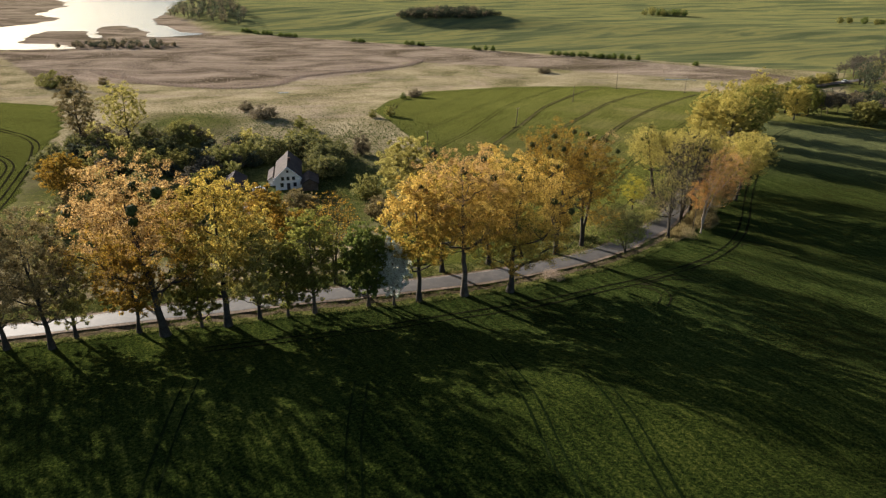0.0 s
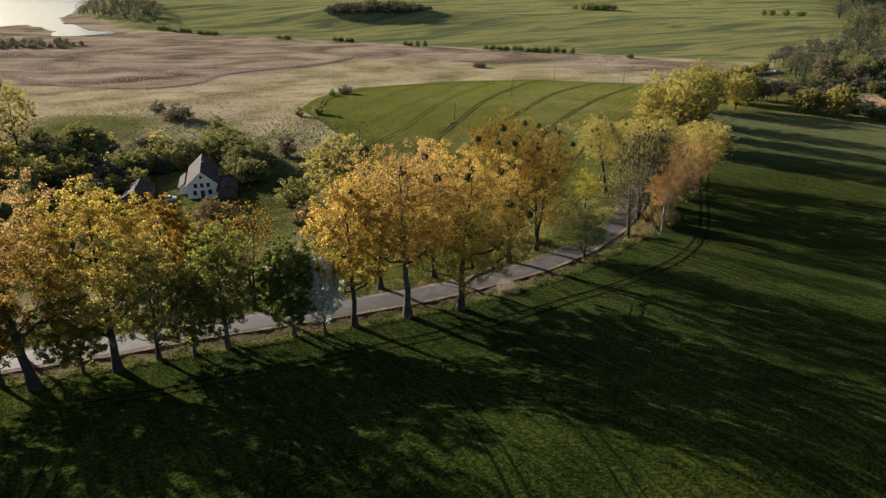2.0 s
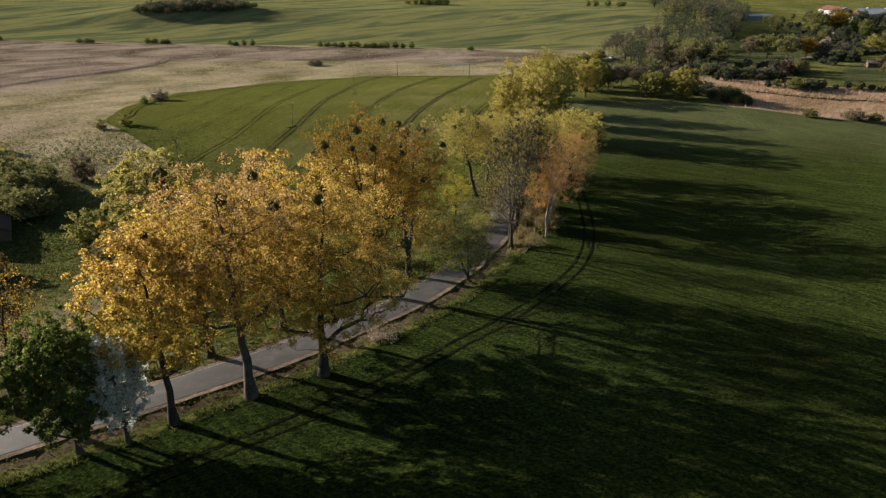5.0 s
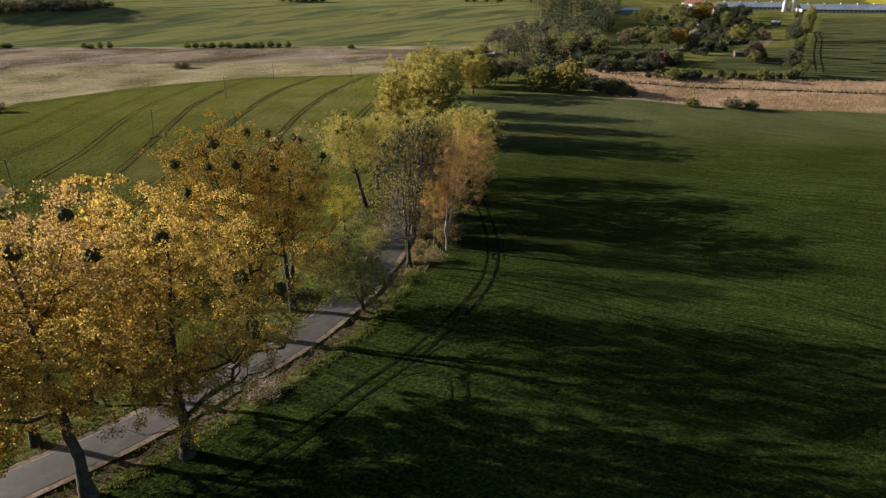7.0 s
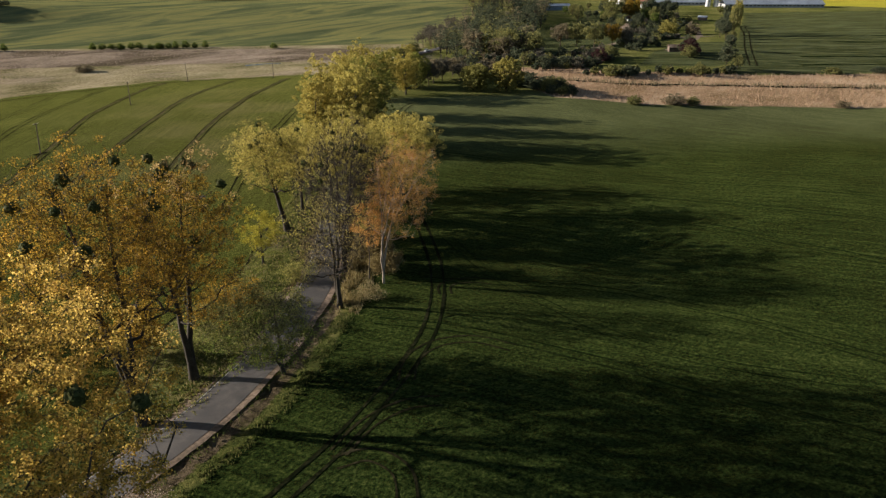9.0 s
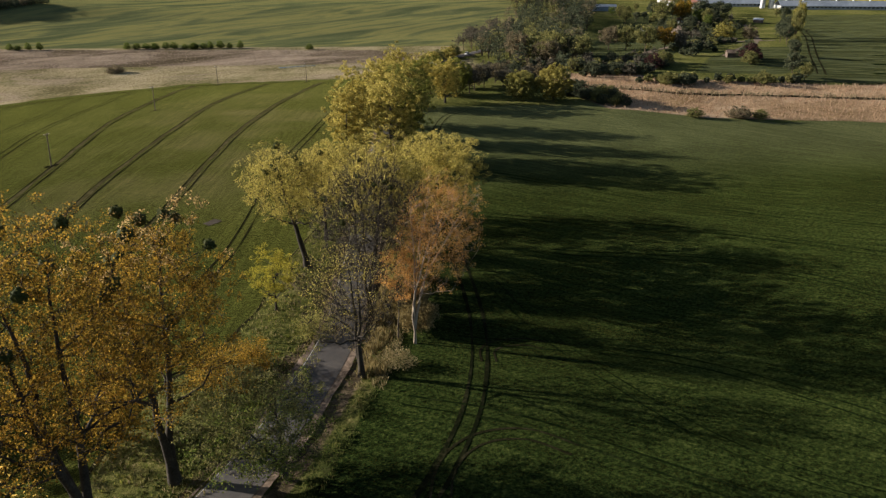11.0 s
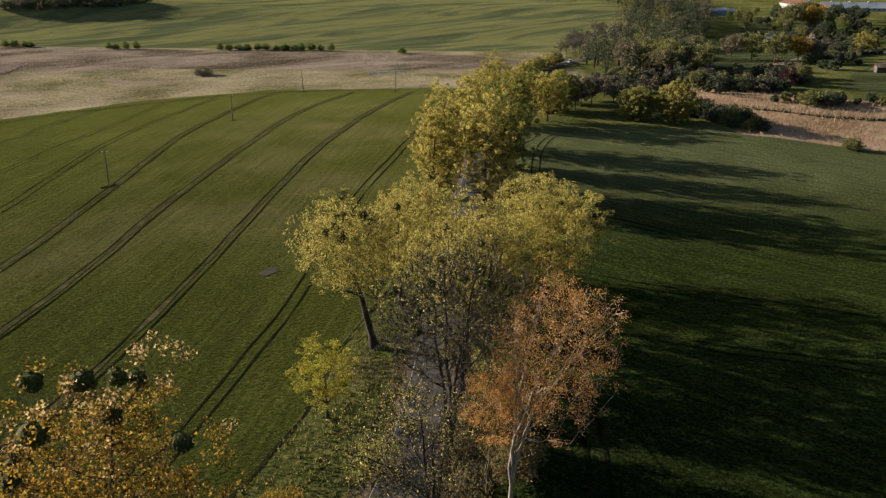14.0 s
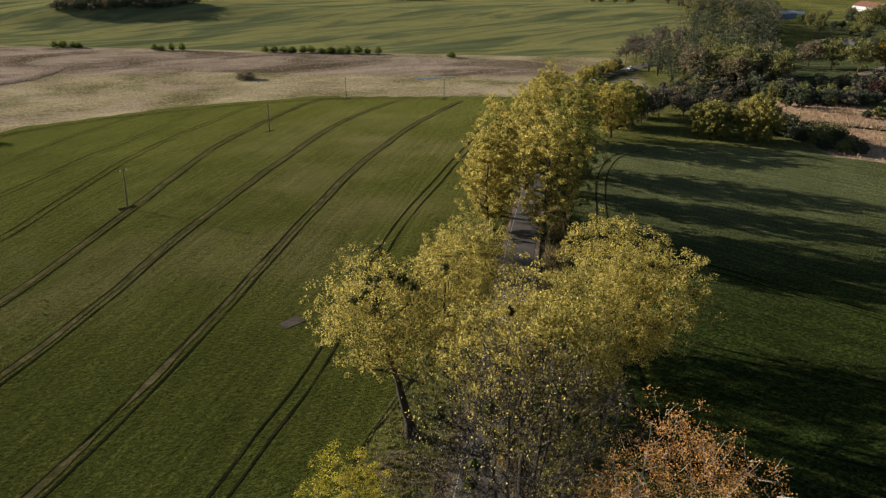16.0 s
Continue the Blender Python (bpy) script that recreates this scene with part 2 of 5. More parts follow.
    col = m.mix(mask("reed"), col, reed)
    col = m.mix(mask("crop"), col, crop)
    col = m.mix(mask("rape"), col, rape)
    col = m.mix(mask("soil"), col, soil)
    m.colour(col)
    h = m.math("ADD", m.math("MULTIPLY", fine, 0.35), m.math("ADD", m.math("MULTIPLY", tus, 0.4), m.math("MULTIPLY", mid, 0.45)))
    return m.bump(h, 1.0, 0.6).m


GROUND = ground_material()


def asphalt():
    m = Mat("asphalt", 0.7, 0.45)
    co = m.coords()
    fine, patch = m.noise(40, 4, 0.6, co), m.noise(0.5, 5, 0.65, co, 0.5)
    f = m.math("ADD", m.math("MULTIPLY", fine, 0.35), m.math("MULTIPLY", patch, 0.65))
    m.colour(m.ramp(f, [(0.30, (0.032, 0.029, 0.028)), (0.50, (0.056, 0.050, 0.046)), (0.70, (0.102, 0.090, 0.078))]))
    return m.bump(fine, 0.4, 0.01).m


ASPHALT = asphalt()
SAND = grainy("sandy_shoulder", (0.055, 0.044, 0.030), (0.16, 0.12, 0.088), 2.4, 0.95, 0.8, 0.06, 0.1, (0.31, 0.235, 0.18))
LINE = grainy("worn_line_paint", (0.14, 0.13, 0.12), (0.36, 0.35, 0.32), 3, 0.8, 0.2, 0.005)
# rut colours: earth plus the shade inside the ruts, painted on flat strips
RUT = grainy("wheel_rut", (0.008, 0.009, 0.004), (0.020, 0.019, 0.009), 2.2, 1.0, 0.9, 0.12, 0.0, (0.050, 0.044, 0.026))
SHADED_RUT = grainy("shaded_wheel_rut", (0.004, 0.006, 0.0025), (0.010, 0.0115, 0.005), 2.2, 1.0, 0.9, 0.12, 0.0, (0.036, 0.035, 0.017))
BARE = grainy("bare_earth", (0.05, 0.043, 0.034), (0.085, 0.072, 0.056), 2.0, 1.0, 0.8, 0.05, 0.0, (0.12, 0.10, 0.08))
CONCRETE = grainy("pale_concrete", (0.30, 0.30, 0.29), (0.42, 0.42, 0.41), 1.2, 0.9, 0.2, 0.01, 0.2, (0.50, 0.50, 0.49))
TRODDEN = grainy("trodden_corn", (0.036, 0.035, 0.013), (0.085, 0.074, 0.031), 2.6, 1.0, 0.9, 0.12, 0.0, (0.17, 0.14, 0.07))
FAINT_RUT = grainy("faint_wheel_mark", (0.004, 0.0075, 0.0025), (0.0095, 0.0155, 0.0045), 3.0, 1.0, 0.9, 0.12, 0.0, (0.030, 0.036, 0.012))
PLASTER = grainy("white_plaster", (0.80, 0.79, 0.77), (0.87, 0.86, 0.84), 1.6, 0.9, 0.25, 0.01, 0.2, (0.90, 0.89, 0.87))
ROOF = grainy("dark_roof_tiles", (0.026, 0.020, 0.018), (0.052, 0.038, 0.034), 2.2, 0.9, 0.5, 0.03, 0.15, (0.085, 0.060, 0.052))
RED_ROOF = grainy("red_roof_tiles", (0.09, 0.042, 0.03), (0.15, 0.07, 0.048), 2.0, 0.85, 0.5, 0.03, 0.2, (0.20, 0.10, 0.07))
SHEET = grainy("grey_roof_sheet", (0.16, 0.18, 0.21), (0.26, 0.29, 0.33), 0.8, 0.5, 0.2, 0.01, 0.4, (0.34, 0.37, 0.41))
WOOD = grainy("weathered_wood", (0.06, 0.045, 0.034), (0.13, 0.10, 0.078), 5, 0.9, 0.5, 0.02, 0.2, (0.20, 0.165, 0.13))
DARKWOOD = grainy("dark_window_wood", (0.035, 0.03, 0.027), (0.06, 0.05, 0.045), 6, 0.7, 0.2, 0.01)
METAL = grainy("galvanised_metal", (0.34, 0.35, 0.36), (0.50, 0.51, 0.52), 2, 0.45, 0.1, 0.01, 0.5, (0.6, 0.61, 0.62), 0.6)
CARWHITE = grainy("white_car_paint", (0.70, 0.71, 0.72), (0.78, 0.78, 0.78), 2, 0.25, 0.0, 0.01, 0.6)
CARBLUE = grainy("blue_car_paint", (0.05, 0.12, 0.26), (0.08, 0.17, 0.34), 2, 0.25, 0.0, 0.01, 0.6)
RUBBER = grainy("tyre_rubber", (0.015, 0.015, 0.015), (0.03, 0.03, 0.03), 8, 0.85, 0.3, 0.01)
GLASS = Mat("window_glass", 0.06, 0.6).colour((0.02, 0.025, 0.03)).m


def water():
    m = Mat("lake_water", 0.22, 1.0)
    co = m.coords()
    m.colour((0.03, 0.04, 0.045))
    h = m.math("ADD", m.noise(0.45, 4, 0.6, co), m.math("MULTIPLY", m.noise(0.06, 3, 0.5, co), 0.8))
    return m.bump(h, 0.5, 0.25).m


WATER = water()


# ---- mesh helpers ----
class Shell:
    """Vertices and faces gathered from many pieces, for one mesh."""

    def __init__(self):
        self.v, self.f, self.count = [], [], 0

    def add(self, verts, faces):
        self.v.append(np.asarray(verts, float).reshape(-1, 3))
        self.f.extend(tuple(i + self.count for i in f) for f in faces)
        self.count += len(self.v[-1])

    def mesh(self, name, mat, smooth=False):
        me = bpy.data.meshes.new(name)
        me.from_pydata(np.concatenate(self.v) if self.v else [], [], self.f)
        me.materials.append(mat)
        if smooth:
            me.shade_smooth()
        return me


def quad_mesh(name, corners, mat):
    """A mesh of loose leaves from an (n, corners, 3) array."""
    n, k = corners.shape[:2]
    me = bpy.data.meshes.new(name)
    me.vertices.add(k * n)
    me.vertices.foreach_set("co", np.ascontiguousarray(corners, np.float32).ravel())
    me.loops.add(k * n)
    me.loops.foreach_set("vertex_index", np.arange(k * n, dtype=np.int32))
    me.polygons.add(n)
    me.polygons.foreach_set("loop_start", np.arange(0, k * n, k, dtype=np.int32))
    me.update(calc_edges=True)
    me.materials.append(mat)
    return me


def hang(name, me, parent=None, label="", at=None):
    """Links a mesh as one part under its thing."""
    ob = new(name, me)
    if parent is not None:
        ob.parent = parent
    if at is not None:
        ob.matrix_basis = at
    if label:
        ob["label"] = label
    return ob


def part(name, bm, material, parent=None, label="", bevel=0.0):
    if bevel:
        bmesh.ops.bevel(bm, geom=bm.edges[:], offset=bevel, segments=1, affect="EDGES")
    me = bpy.data.meshes.new(name)
    bm.to_mesh(me)
    bm.free()
    me.materials.append(material)
    return hang(name, me, parent, label)


def empty(name, m, label, category, group="", kind=""):
    ob = new(name)
    ob.empty_display_size = 0.2
    ob.matrix_basis = m
    return tagged(ob, label, category, group, kind)


def box(sx, sy, sz, x=0, y=0, z=0, rz=0.0, bm=None):
    """A box standing on z, in a bmesh."""
    bm = bm or bmesh.new()
    bmesh.ops.create_cube(bm, size=1, matrix=pose(x, y, z + sz / 2, 0, 0, rz) @ Matrix.Diagonal((sx, sy, sz, 1)))
    return bm


def tube(shell, pts, radii, sides):
    """A tapering round branch along the points."""
    pts = np.asarray(pts, float)
    d = np.gradient(pts, axis=0)
    d /= np.linalg.norm(d, axis=1)[:, None] + 1e-9
    ref = np.where(np.abs(d[:, 2:3]) > 0.9, [[1.0, 0, 0]], [[0, 0, 1.0]])
    u = np.cross(d, ref)
    u /= np.linalg.norm(u, axis=1)[:, None] + 1e-9
    w = np.cross(d, u)
    a = np.arange(sides) * 2 * np.pi / sides
    ring = pts[:, None] + np.asarray(radii)[:, None, None] * (np.cos(a)[None, :, None] * u[:, None] + np.sin(a)[None, :, None] * w[:, None])
    k = len(pts)
    faces = [(i * sides + j, i * sides + (j + 1) % sides, (i + 1) * sides + (j + 1) % sides, (i + 1) * sides + j) for i in range(k - 1) for j in range(sides)]
    shell.add(ring.reshape(-1, 3), faces)


# ---- lie of the land ----
def S(t):
    t = np.clip(t, 0, 1)
    return t * t * (3 - 2 * t)


def bell(x, y, cx, cy, r):
    return np.exp(-((x - cx) ** 2 + (y - cy) ** 2) / (r * r))


def sheet_z(x, y):
    """Height of the land: near field, valley with reeds and lake, hills behind."""
    x, y = np.asarray(x, float), np.asarray(y, float)
    z = 2.5 - 5.5 * S((y - 112) / 90) - 5.0 * S((y - 290) / 170)
    z = z - 2.8 * bell(x, y, 105, 143, 34) + 1.6 * bell(x, y, 25, 300, 75)
    # the near field climbs away from the road
    z = z + 6.5 * np.exp(-((x - 15) / np.where(x > 15, 55.0, 110.0)) ** 2) * S((112 - y) / 40)
    z = z - 6.0 * S((x - 190) / 90) * (1 - S((y - 170) / 160))
    s = 0.47 * x + 0.88 * y - 534
    side = S((x + 0.62 * (y - 650) + 230) / 120) * (1 - S((x - 0.55 * (y - 450) - 300) / 140))
    z = z + side * (18 * S(s / 175) - 6 * np.exp(-((s - 275) / 75) ** 2) + 26 * S((s - 330) / 600) + 0.4 * np.sin(s * 0.11 + 1.1 * np.sin(x * 0.012)) * S(s / 40) * (1 - S((s - 250) / 100)))
    z = z + 45 * S((y - 1500) / 1500) + 5 * S((-x - 120) / 120) * (1 - S((y - 260) / 110))
    z = z + 2.2 * bell(x, y, -108, 284, 34)
    # steep bank below the copse
    u, v = 0.93 * (x + 6) - 0.36 * (y - 722), -0.36 * (x + 6) - 0.93 * (y - 722)
    z = z + 9.0 * np.exp(-(u / 85) ** 2) * S((v + 80) / 70) * (1 - S(v / 26))
    z = z + 0.12 * np.sin(x * 0.21 + 1.3 * np.sin(y * 0.13)) * np.cos(y * 0.17)
    return z


def curve(points, step):
    """A smooth line through the points, resampled in even steps."""
    p = np.array(points, float)
    p = np.vstack([2 * p[0] - p[1], p, 2 * p[-1] - p[-2]])
    out = []
    for i in range(1, len(p) - 2):
        t = np.linspace(0, 1, 24, endpoint=False)[:, None]
        a, b, c, d = p[i - 1], p[i], p[i + 1], p[i + 2]
        out.append(0.5 * (2 * b + (c - a) * t + (2 * a - 5 * b + 4 * c - d) * t * t + (3 * b - a - 3 * c + d) * t ** 3))
    q = np.vstack(out + [p[-2:-1]])
    s = np.concatenate([[0], np.cumsum(np.linalg.norm(np.diff(q, axis=0), axis=1))])
    u = np.arange(0, s[-1], step)
    return np.column_stack([np.interp(u, s, q[:, 0]), np.interp(u, s, q[:, 1])])


def beside(line, off):
    """The line shifted to its right by off metres (left: minus)."""
    d = np.gradient(line, axis=0)
    d /= np.linalg.norm(d, axis=1)[:, None]
    return line + off * np.column_stack([d[:, 1], -d[:, 0]])


ROAD = curve([(-230, 60), (-150, 84), (-78, 105), (-50, 113), (-21, 120.5), (-5, 124.5), (10, 129.5), (28, 138), (40, 147), (48, 155.5), (56, 165), (62, 174), (80, 205), (98, 237), (130, 290), (162, 341), (195, 391), (224, 412), (262, 435), (330, 470)], 1.0)


def from_road(x, y):
    """Signed distance from the road's middle: right of it (towards the near field) is plus."""
    p = np.column_stack([np.ravel(x), np.ravel(y)])
    line = ROAD[::4]
    out = np.empty(len(p))
    d = np.gradient(line, axis=0)
    for i in range(0, len(p), 4000):
        r = p[i:i + 4000, None] - line[None]
        q = (r ** 2).sum(2)
        k = q.argmin(1)
        j = np.arange(len(k))
        sign = d[k, 1] * r[j, k, 0] - d[k, 0] * r[j, k, 1]
        out[i:i + 4000] = sign / np.linalg.norm(d[k], axis=1)
    return out.reshape(np.shape(x))


def inside(poly, x, y, soft):
    """1 inside the outline, 0 outside, with an edge soft metres wide."""
    x, y = np.asarray(x, float), np.asarray(y, float)
    best, odd = np.full(x.shape, 1e9), np.zeros(x.shape, bool)
    for (ax, ay), (bx, by) in zip(poly, poly[1:] + poly[:1]):
        ux, uy = bx - ax, by - ay
        t = np.clip(((x - ax) * ux + (y - ay) * uy) / (ux * ux + uy * uy), 0, 1)
        best = np.minimum(best, np.hypot(x - ax - t * ux, y - ay - t * uy))
        cross = (ay > y) != (by > y)
        with np.errstate(divide="ignore", invalid="ignore"):
            odd ^= cross & (x < (bx - ax) * (y - ay) / (by - ay + 1e-12) + ax)
    return np.clip(0.5 + np.where(odd, best, -best) / soft, 0, 1)


FIELD_LEFT = [(-28, 132), (-12, 165), (-6, 200), (-6, 245), (-20, 285), (-33, 318), (-28, 351), (-8, 386), (39, 406), (90, 411), (145, 385), (170, 372), (150, 345), (60, 180), (40, 156), (5, 136)]
FIELD_WEST = [(-118, 150), (-128, 190), (-146, 232), (-158, 275), (-186, 330), (-250, 352), (-340, 500), (-700, 500), (-700, 60), (-130, 110)]
FIELD_EAST = [(318, 267), (379, 236), (480, 195), (700, 190), (900, 330), (781, 437), (676, 489)]
REEDS = [(-373, 575), (-260, 440), (-190, 420), (-128, 402), (-82, 443), (-33, 484), (-30, 520), (40, 500), (110, 470), (165, 440), (205, 425), (235, 440), (215, 478), (141, 524), (97, 549), (-22, 622), (-75, 645), (-160, 700), (-240, 715), (-300, 640)]
REEDS_EAST = [(202, 264), (224, 238), (271, 221), (305, 199), (420, 130), (700, 60), (740, 110), (480, 190), (379, 234), (329, 256), (268, 298), (264, 313), (248, 325), (234, 338), (222, 322), (212, 300)]
LAKE = [(-480, 606), (-384, 604), (-323, 605), (-341, 635), (-391, 653), (-409, 692), (-424, 755), (-387, 748), (-350, 694), (-339, 697), (-365, 748), (-387, 806), (-363, 816), (-321, 759), (-294, 701), (-251, 725), (-293, 770), (-359, 873), (-392, 1007), (-434, 1137), (-551, 1499), (-766, 1443), (-625, 1187), (-572, 1007), (-491, 904), (-504, 801), (-560, 740)]
BASIN = [(-700, 600), (-330, 590), (-225, 700), (-330, 900), (-480, 1500), (-900, 1700), (-1300, 1300)]
LAWNS = [(282, 366), (300, 352), (322, 344), (352, 360), (470, 440), (600, 520), (620, 600), (500, 545), (420, 480), (340, 420)]
PLOTS = [(292, 300), (330, 278), (420, 330), (400, 352), (340, 330)]
BANK = [(14, 141), (22, 148), (29, 160), (36.2, 169.4), (43.3, 173.7), (47.6, 178.6), (52, 183.6), (56, 190.5), (61, 198), (70, 209), (80, 222), (86, 215), (62, 174), (48, 155.5), (28, 138)]
RAPE = [(840, 500), (880, 400), (1500, 420), (1600, 900), (960, 620)]


def axis(lo, fine_lo, fine_hi, hi, step, grow):
    mid = list(np.arange(fine_lo, fine_hi + step, step))
    up, s = [mid[-1]], step
    while up[-1] < hi:
        s *= grow
        up.append(up[-1] + s)
    down, s = [mid[0]], step
    while down[-1] > lo:
        s *= grow
        down.append(down[-1] - s)
    return np.array(down[:0:-1] + mid + up[1:])


def side_east(x, y):
    return S((x - 0.55 * (y - 450) - 235) / 60)


def build_ground():
    xs, ys = axis(-3500, -95, 180, 3500, 2.0, 1.04), axis(-600, 40, 300, 4600, 2.0, 1.022)
    X, Y = np.meshgrid(xs, ys)
    Z = sheet_z(X, Y)
    d = np.full(X.shape, 99.0)
    near = (X > -240) & (X < 340) & (Y > 40) & (Y < 480)
    d[near] = from_road(X[near], Y[near])
    lake = np.clip(1.6 * inside(BASIN, X, Y, 60), 0, 1)
    Z += (np.minimum(Z, -9.15) - Z) * S(lake)
    # ditch on the field side, low bank on the other
    Z -= 0.5 * np.exp(-((d - 5.3) / 1.1) ** 2) * near
    Z -= 0.03 * (np.abs(d) < 2.4)
    ny, nx = X.shape
    idx = np.arange(ny * nx).reshape(ny, nx)
    faces = np.stack([idx[:-1, :-1], idx[:-1, 1:], idx[1:, 1:], idx[1:, :-1]], -1).reshape(-1, 4)
    me = bpy.data.meshes.new("ground")
    me.vertices.add(ny * nx)
    me.vertices.foreach_set("co", np.stack([X, Y, Z], -1).astype(np.float32).ravel())
    me.loops.add(faces.size)
    me.loops.foreach_set("vertex_index", faces.astype(np.int32).ravel())
    me.polygons.add(len(faces))
    me.polygons.foreach_set("loop_start", np.arange(0, faces.size, 4, dtype=np.int32))
    me.update(calc_edges=True)
    me.shade_smooth()
    s = 0.47 * X + 0.88 * Y - 534
    side = S((X + 0.62 * (Y - 650) + 230) / 120) * (1 - S((X - 0.55 * (Y - 450) - 300) / 140))
    right = (d > 0) & near | ~near & (X > -60) & (Y < 120) | (Y < 40)
    edge = np.minimum(np.clip(0.5 + (d - 7.8) / 1.5, 0, 1), 1 - inside(REEDS_EAST, X, Y, 8))
    woods = np.clip(0.5 + (X + 0.62 * Y - 322) / 10, 0, 1) * (Y > 150) * np.clip(0.5 + (0.6 * X + Y - 365) / 10, 0, 1)
    crop = right * edge * (1 - np.clip(0.5 + (X * 0.5 + Y - 372) / 8, 0, 1)) * (1 - S((X - 240) / 8) * (Y > 225)) * (X < 330)
    crop = np.maximum(crop, inside(FIELD_LEFT, X, Y, 2.5) * np.clip(0.5 + (-d - 8.5) / 1.5, 0, 1))
    crop = crop * (1 - inside(BANK, X, Y, 1.2))
    crop = np.maximum(crop, inside(FIELD_WEST, X, Y, 3) * (np.clip(0.5 + (-d - 9) / 2, 0, 1)))
    crop = np.maximum(crop, inside(FIELD_EAST, X, Y, 6))
    # lawns and plots take the dark ridge colours, painting the trees' shade on them
    lawn = np.maximum(inside(LAWNS, X, Y, 8), inside(PLOTS, X, Y, 6))
    crop = np.maximum(crop, lawn)
    hill = np.clip(0.5 + (s - 4) / 14, 0, 1) * side * (1 - lawn)
    crop = np.maximum(crop, hill)
    crop = np.maximum(crop, (Y < 60) * (X < -60) * (d > 9))
    soil = np.exp(-((d - 4.5) / 1.15) ** 2) * 0.95 * near + np.exp(-((d + 3.6) / 0.9) ** 2) * 0.75 * near + 0.8 * bell(X, Y, 61.5, 190, 5) + 0.6 * bell(X, Y, 49, 166, 4)
    lush = np.maximum(np.maximum(bell(X, Y, -72, 195, 74), 0.62 * bell(X, Y, -110, 288, 42)), near * np.clip(np.where(d > 0, 1.2, 1.25) - np.abs(d) / 14, 0, 1))
    lush = np.maximum(lush, inside(BANK, X, Y, 1.5))
    lush = np.maximum(lush, S((X - 160) / 50) * S((Y - 180) / 60) * side_east(X, Y))
    # shadow at the field's end, painted as a patch of dark lush ground
    lush = np.maximum(lush, inside([(118, 300), (160, 288), (250, 238), (262, 330), (195, 405), (150, 352)], X, Y, 8))
    # 'thin' rises with distance: painted-in brightness of the far, flat-seen field
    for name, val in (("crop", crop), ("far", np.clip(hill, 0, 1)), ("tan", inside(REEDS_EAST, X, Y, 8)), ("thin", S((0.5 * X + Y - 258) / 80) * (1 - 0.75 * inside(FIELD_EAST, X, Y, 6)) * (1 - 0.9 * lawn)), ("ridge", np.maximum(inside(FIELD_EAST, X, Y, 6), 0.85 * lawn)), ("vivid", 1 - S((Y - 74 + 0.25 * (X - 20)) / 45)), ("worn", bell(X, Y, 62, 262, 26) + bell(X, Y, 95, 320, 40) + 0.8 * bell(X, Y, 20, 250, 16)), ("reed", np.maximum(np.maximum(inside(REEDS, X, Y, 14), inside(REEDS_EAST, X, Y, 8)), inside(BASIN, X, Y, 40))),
                      ("lush", lush), ("rows", np.maximum(inside(FIELD_LEFT, X, Y, 2), inside(FIELD_WEST, X, Y, 2))), ("soil", soil), ("rape", inside(RAPE, X, Y, 20))):
        at = me.attributes.new(name, "FLOAT", "POINT")
        at.data.foreach_set("value", np.asarray(val, np.float32).ravel())
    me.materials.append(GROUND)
    return tagged(new("ground", me), "rolling farmland of young green corn, pale meadow and reed beds", "ground", kind="structure")


build_ground()


def ribbon(name, line, width, lift, mat, cross=4, crown=0.0, ragged=0.0, seed=0):
    """A strip laid on the land along the line."""
    rng = np.random.default_rng(seed)
    u = np.linspace(-0.5, 0.5, cross)
    jit = 1 + ragged * np.convolve(rng.normal(0, 1, len(line) + 6), np.ones(7) / 4, "valid")[:len(line)]
    rows = [beside(line, 0) + 0 * line if width == 0 else beside(line, 1.0) - line for _ in (0,)][0]
    P = line[:, None] + rows[:, None] * (u[None, :, None] * width * jit[:, None, None])
    Z = sheet_z(P[..., 0], P[..., 1]) + lift + crown * (1 - (2 * u[None]) ** 2)
    V = np.concatenate([P, Z[..., None]], -1).reshape(-1, 3)
    k = len(line)
    faces = [(i * cross + j, i * cross + j + 1, (i + 1) * cross + j + 1, (i + 1) * cross + j) for i in range(k - 1) for j in range(cross - 1)]
    sh = Shell()
    sh.add(V, faces)
    return new(name, sh.mesh(name, mat, True))


tagged(ribbon("road", ROAD, 5.2, 0.07, ASPHALT, 5, 0.05), "narrow worn grey asphalt country road", "road", kind="structure")
tagged(ribbon("road_shoulder", beside(ROAD, 3.0), 1.05, 0.035, SAND, 3, 0.02, 0.35, 1), "pale sandy shoulder along the asphalt", "road shoulder", kind="structure")
tagged(ribbon("road_shoulder", beside(ROAD, -3.0), 0.95, 0.035, SAND, 3, 0.02, 0.5, 2), "pale sandy shoulder along the asphalt", "road shoulder", kind="structure")
tagged(ribbon("edge_line", beside(ROAD, -2.42), 0.10, 0.092, LINE, 2), "worn white edge line on the asphalt", "road marking", kind="structure")


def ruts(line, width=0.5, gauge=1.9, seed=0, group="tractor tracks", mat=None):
    """The two wheel ruts of a tractor in the corn: flat strips, their inner shade painted."""
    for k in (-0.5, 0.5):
        tagged(ribbon("wheel_rut", beside(line, gauge * k), width, 0.05, mat or RUT, 3, 0.0, 0.3, seed + int(k > 0)), "tractor wheel rut in the corn, the shade inside it painted dark", "wheel rut", group, "structure")


def stretch(line, x0, x1):
    return line[(line[:, 0] > x0) & (line[:, 0] < x1)]


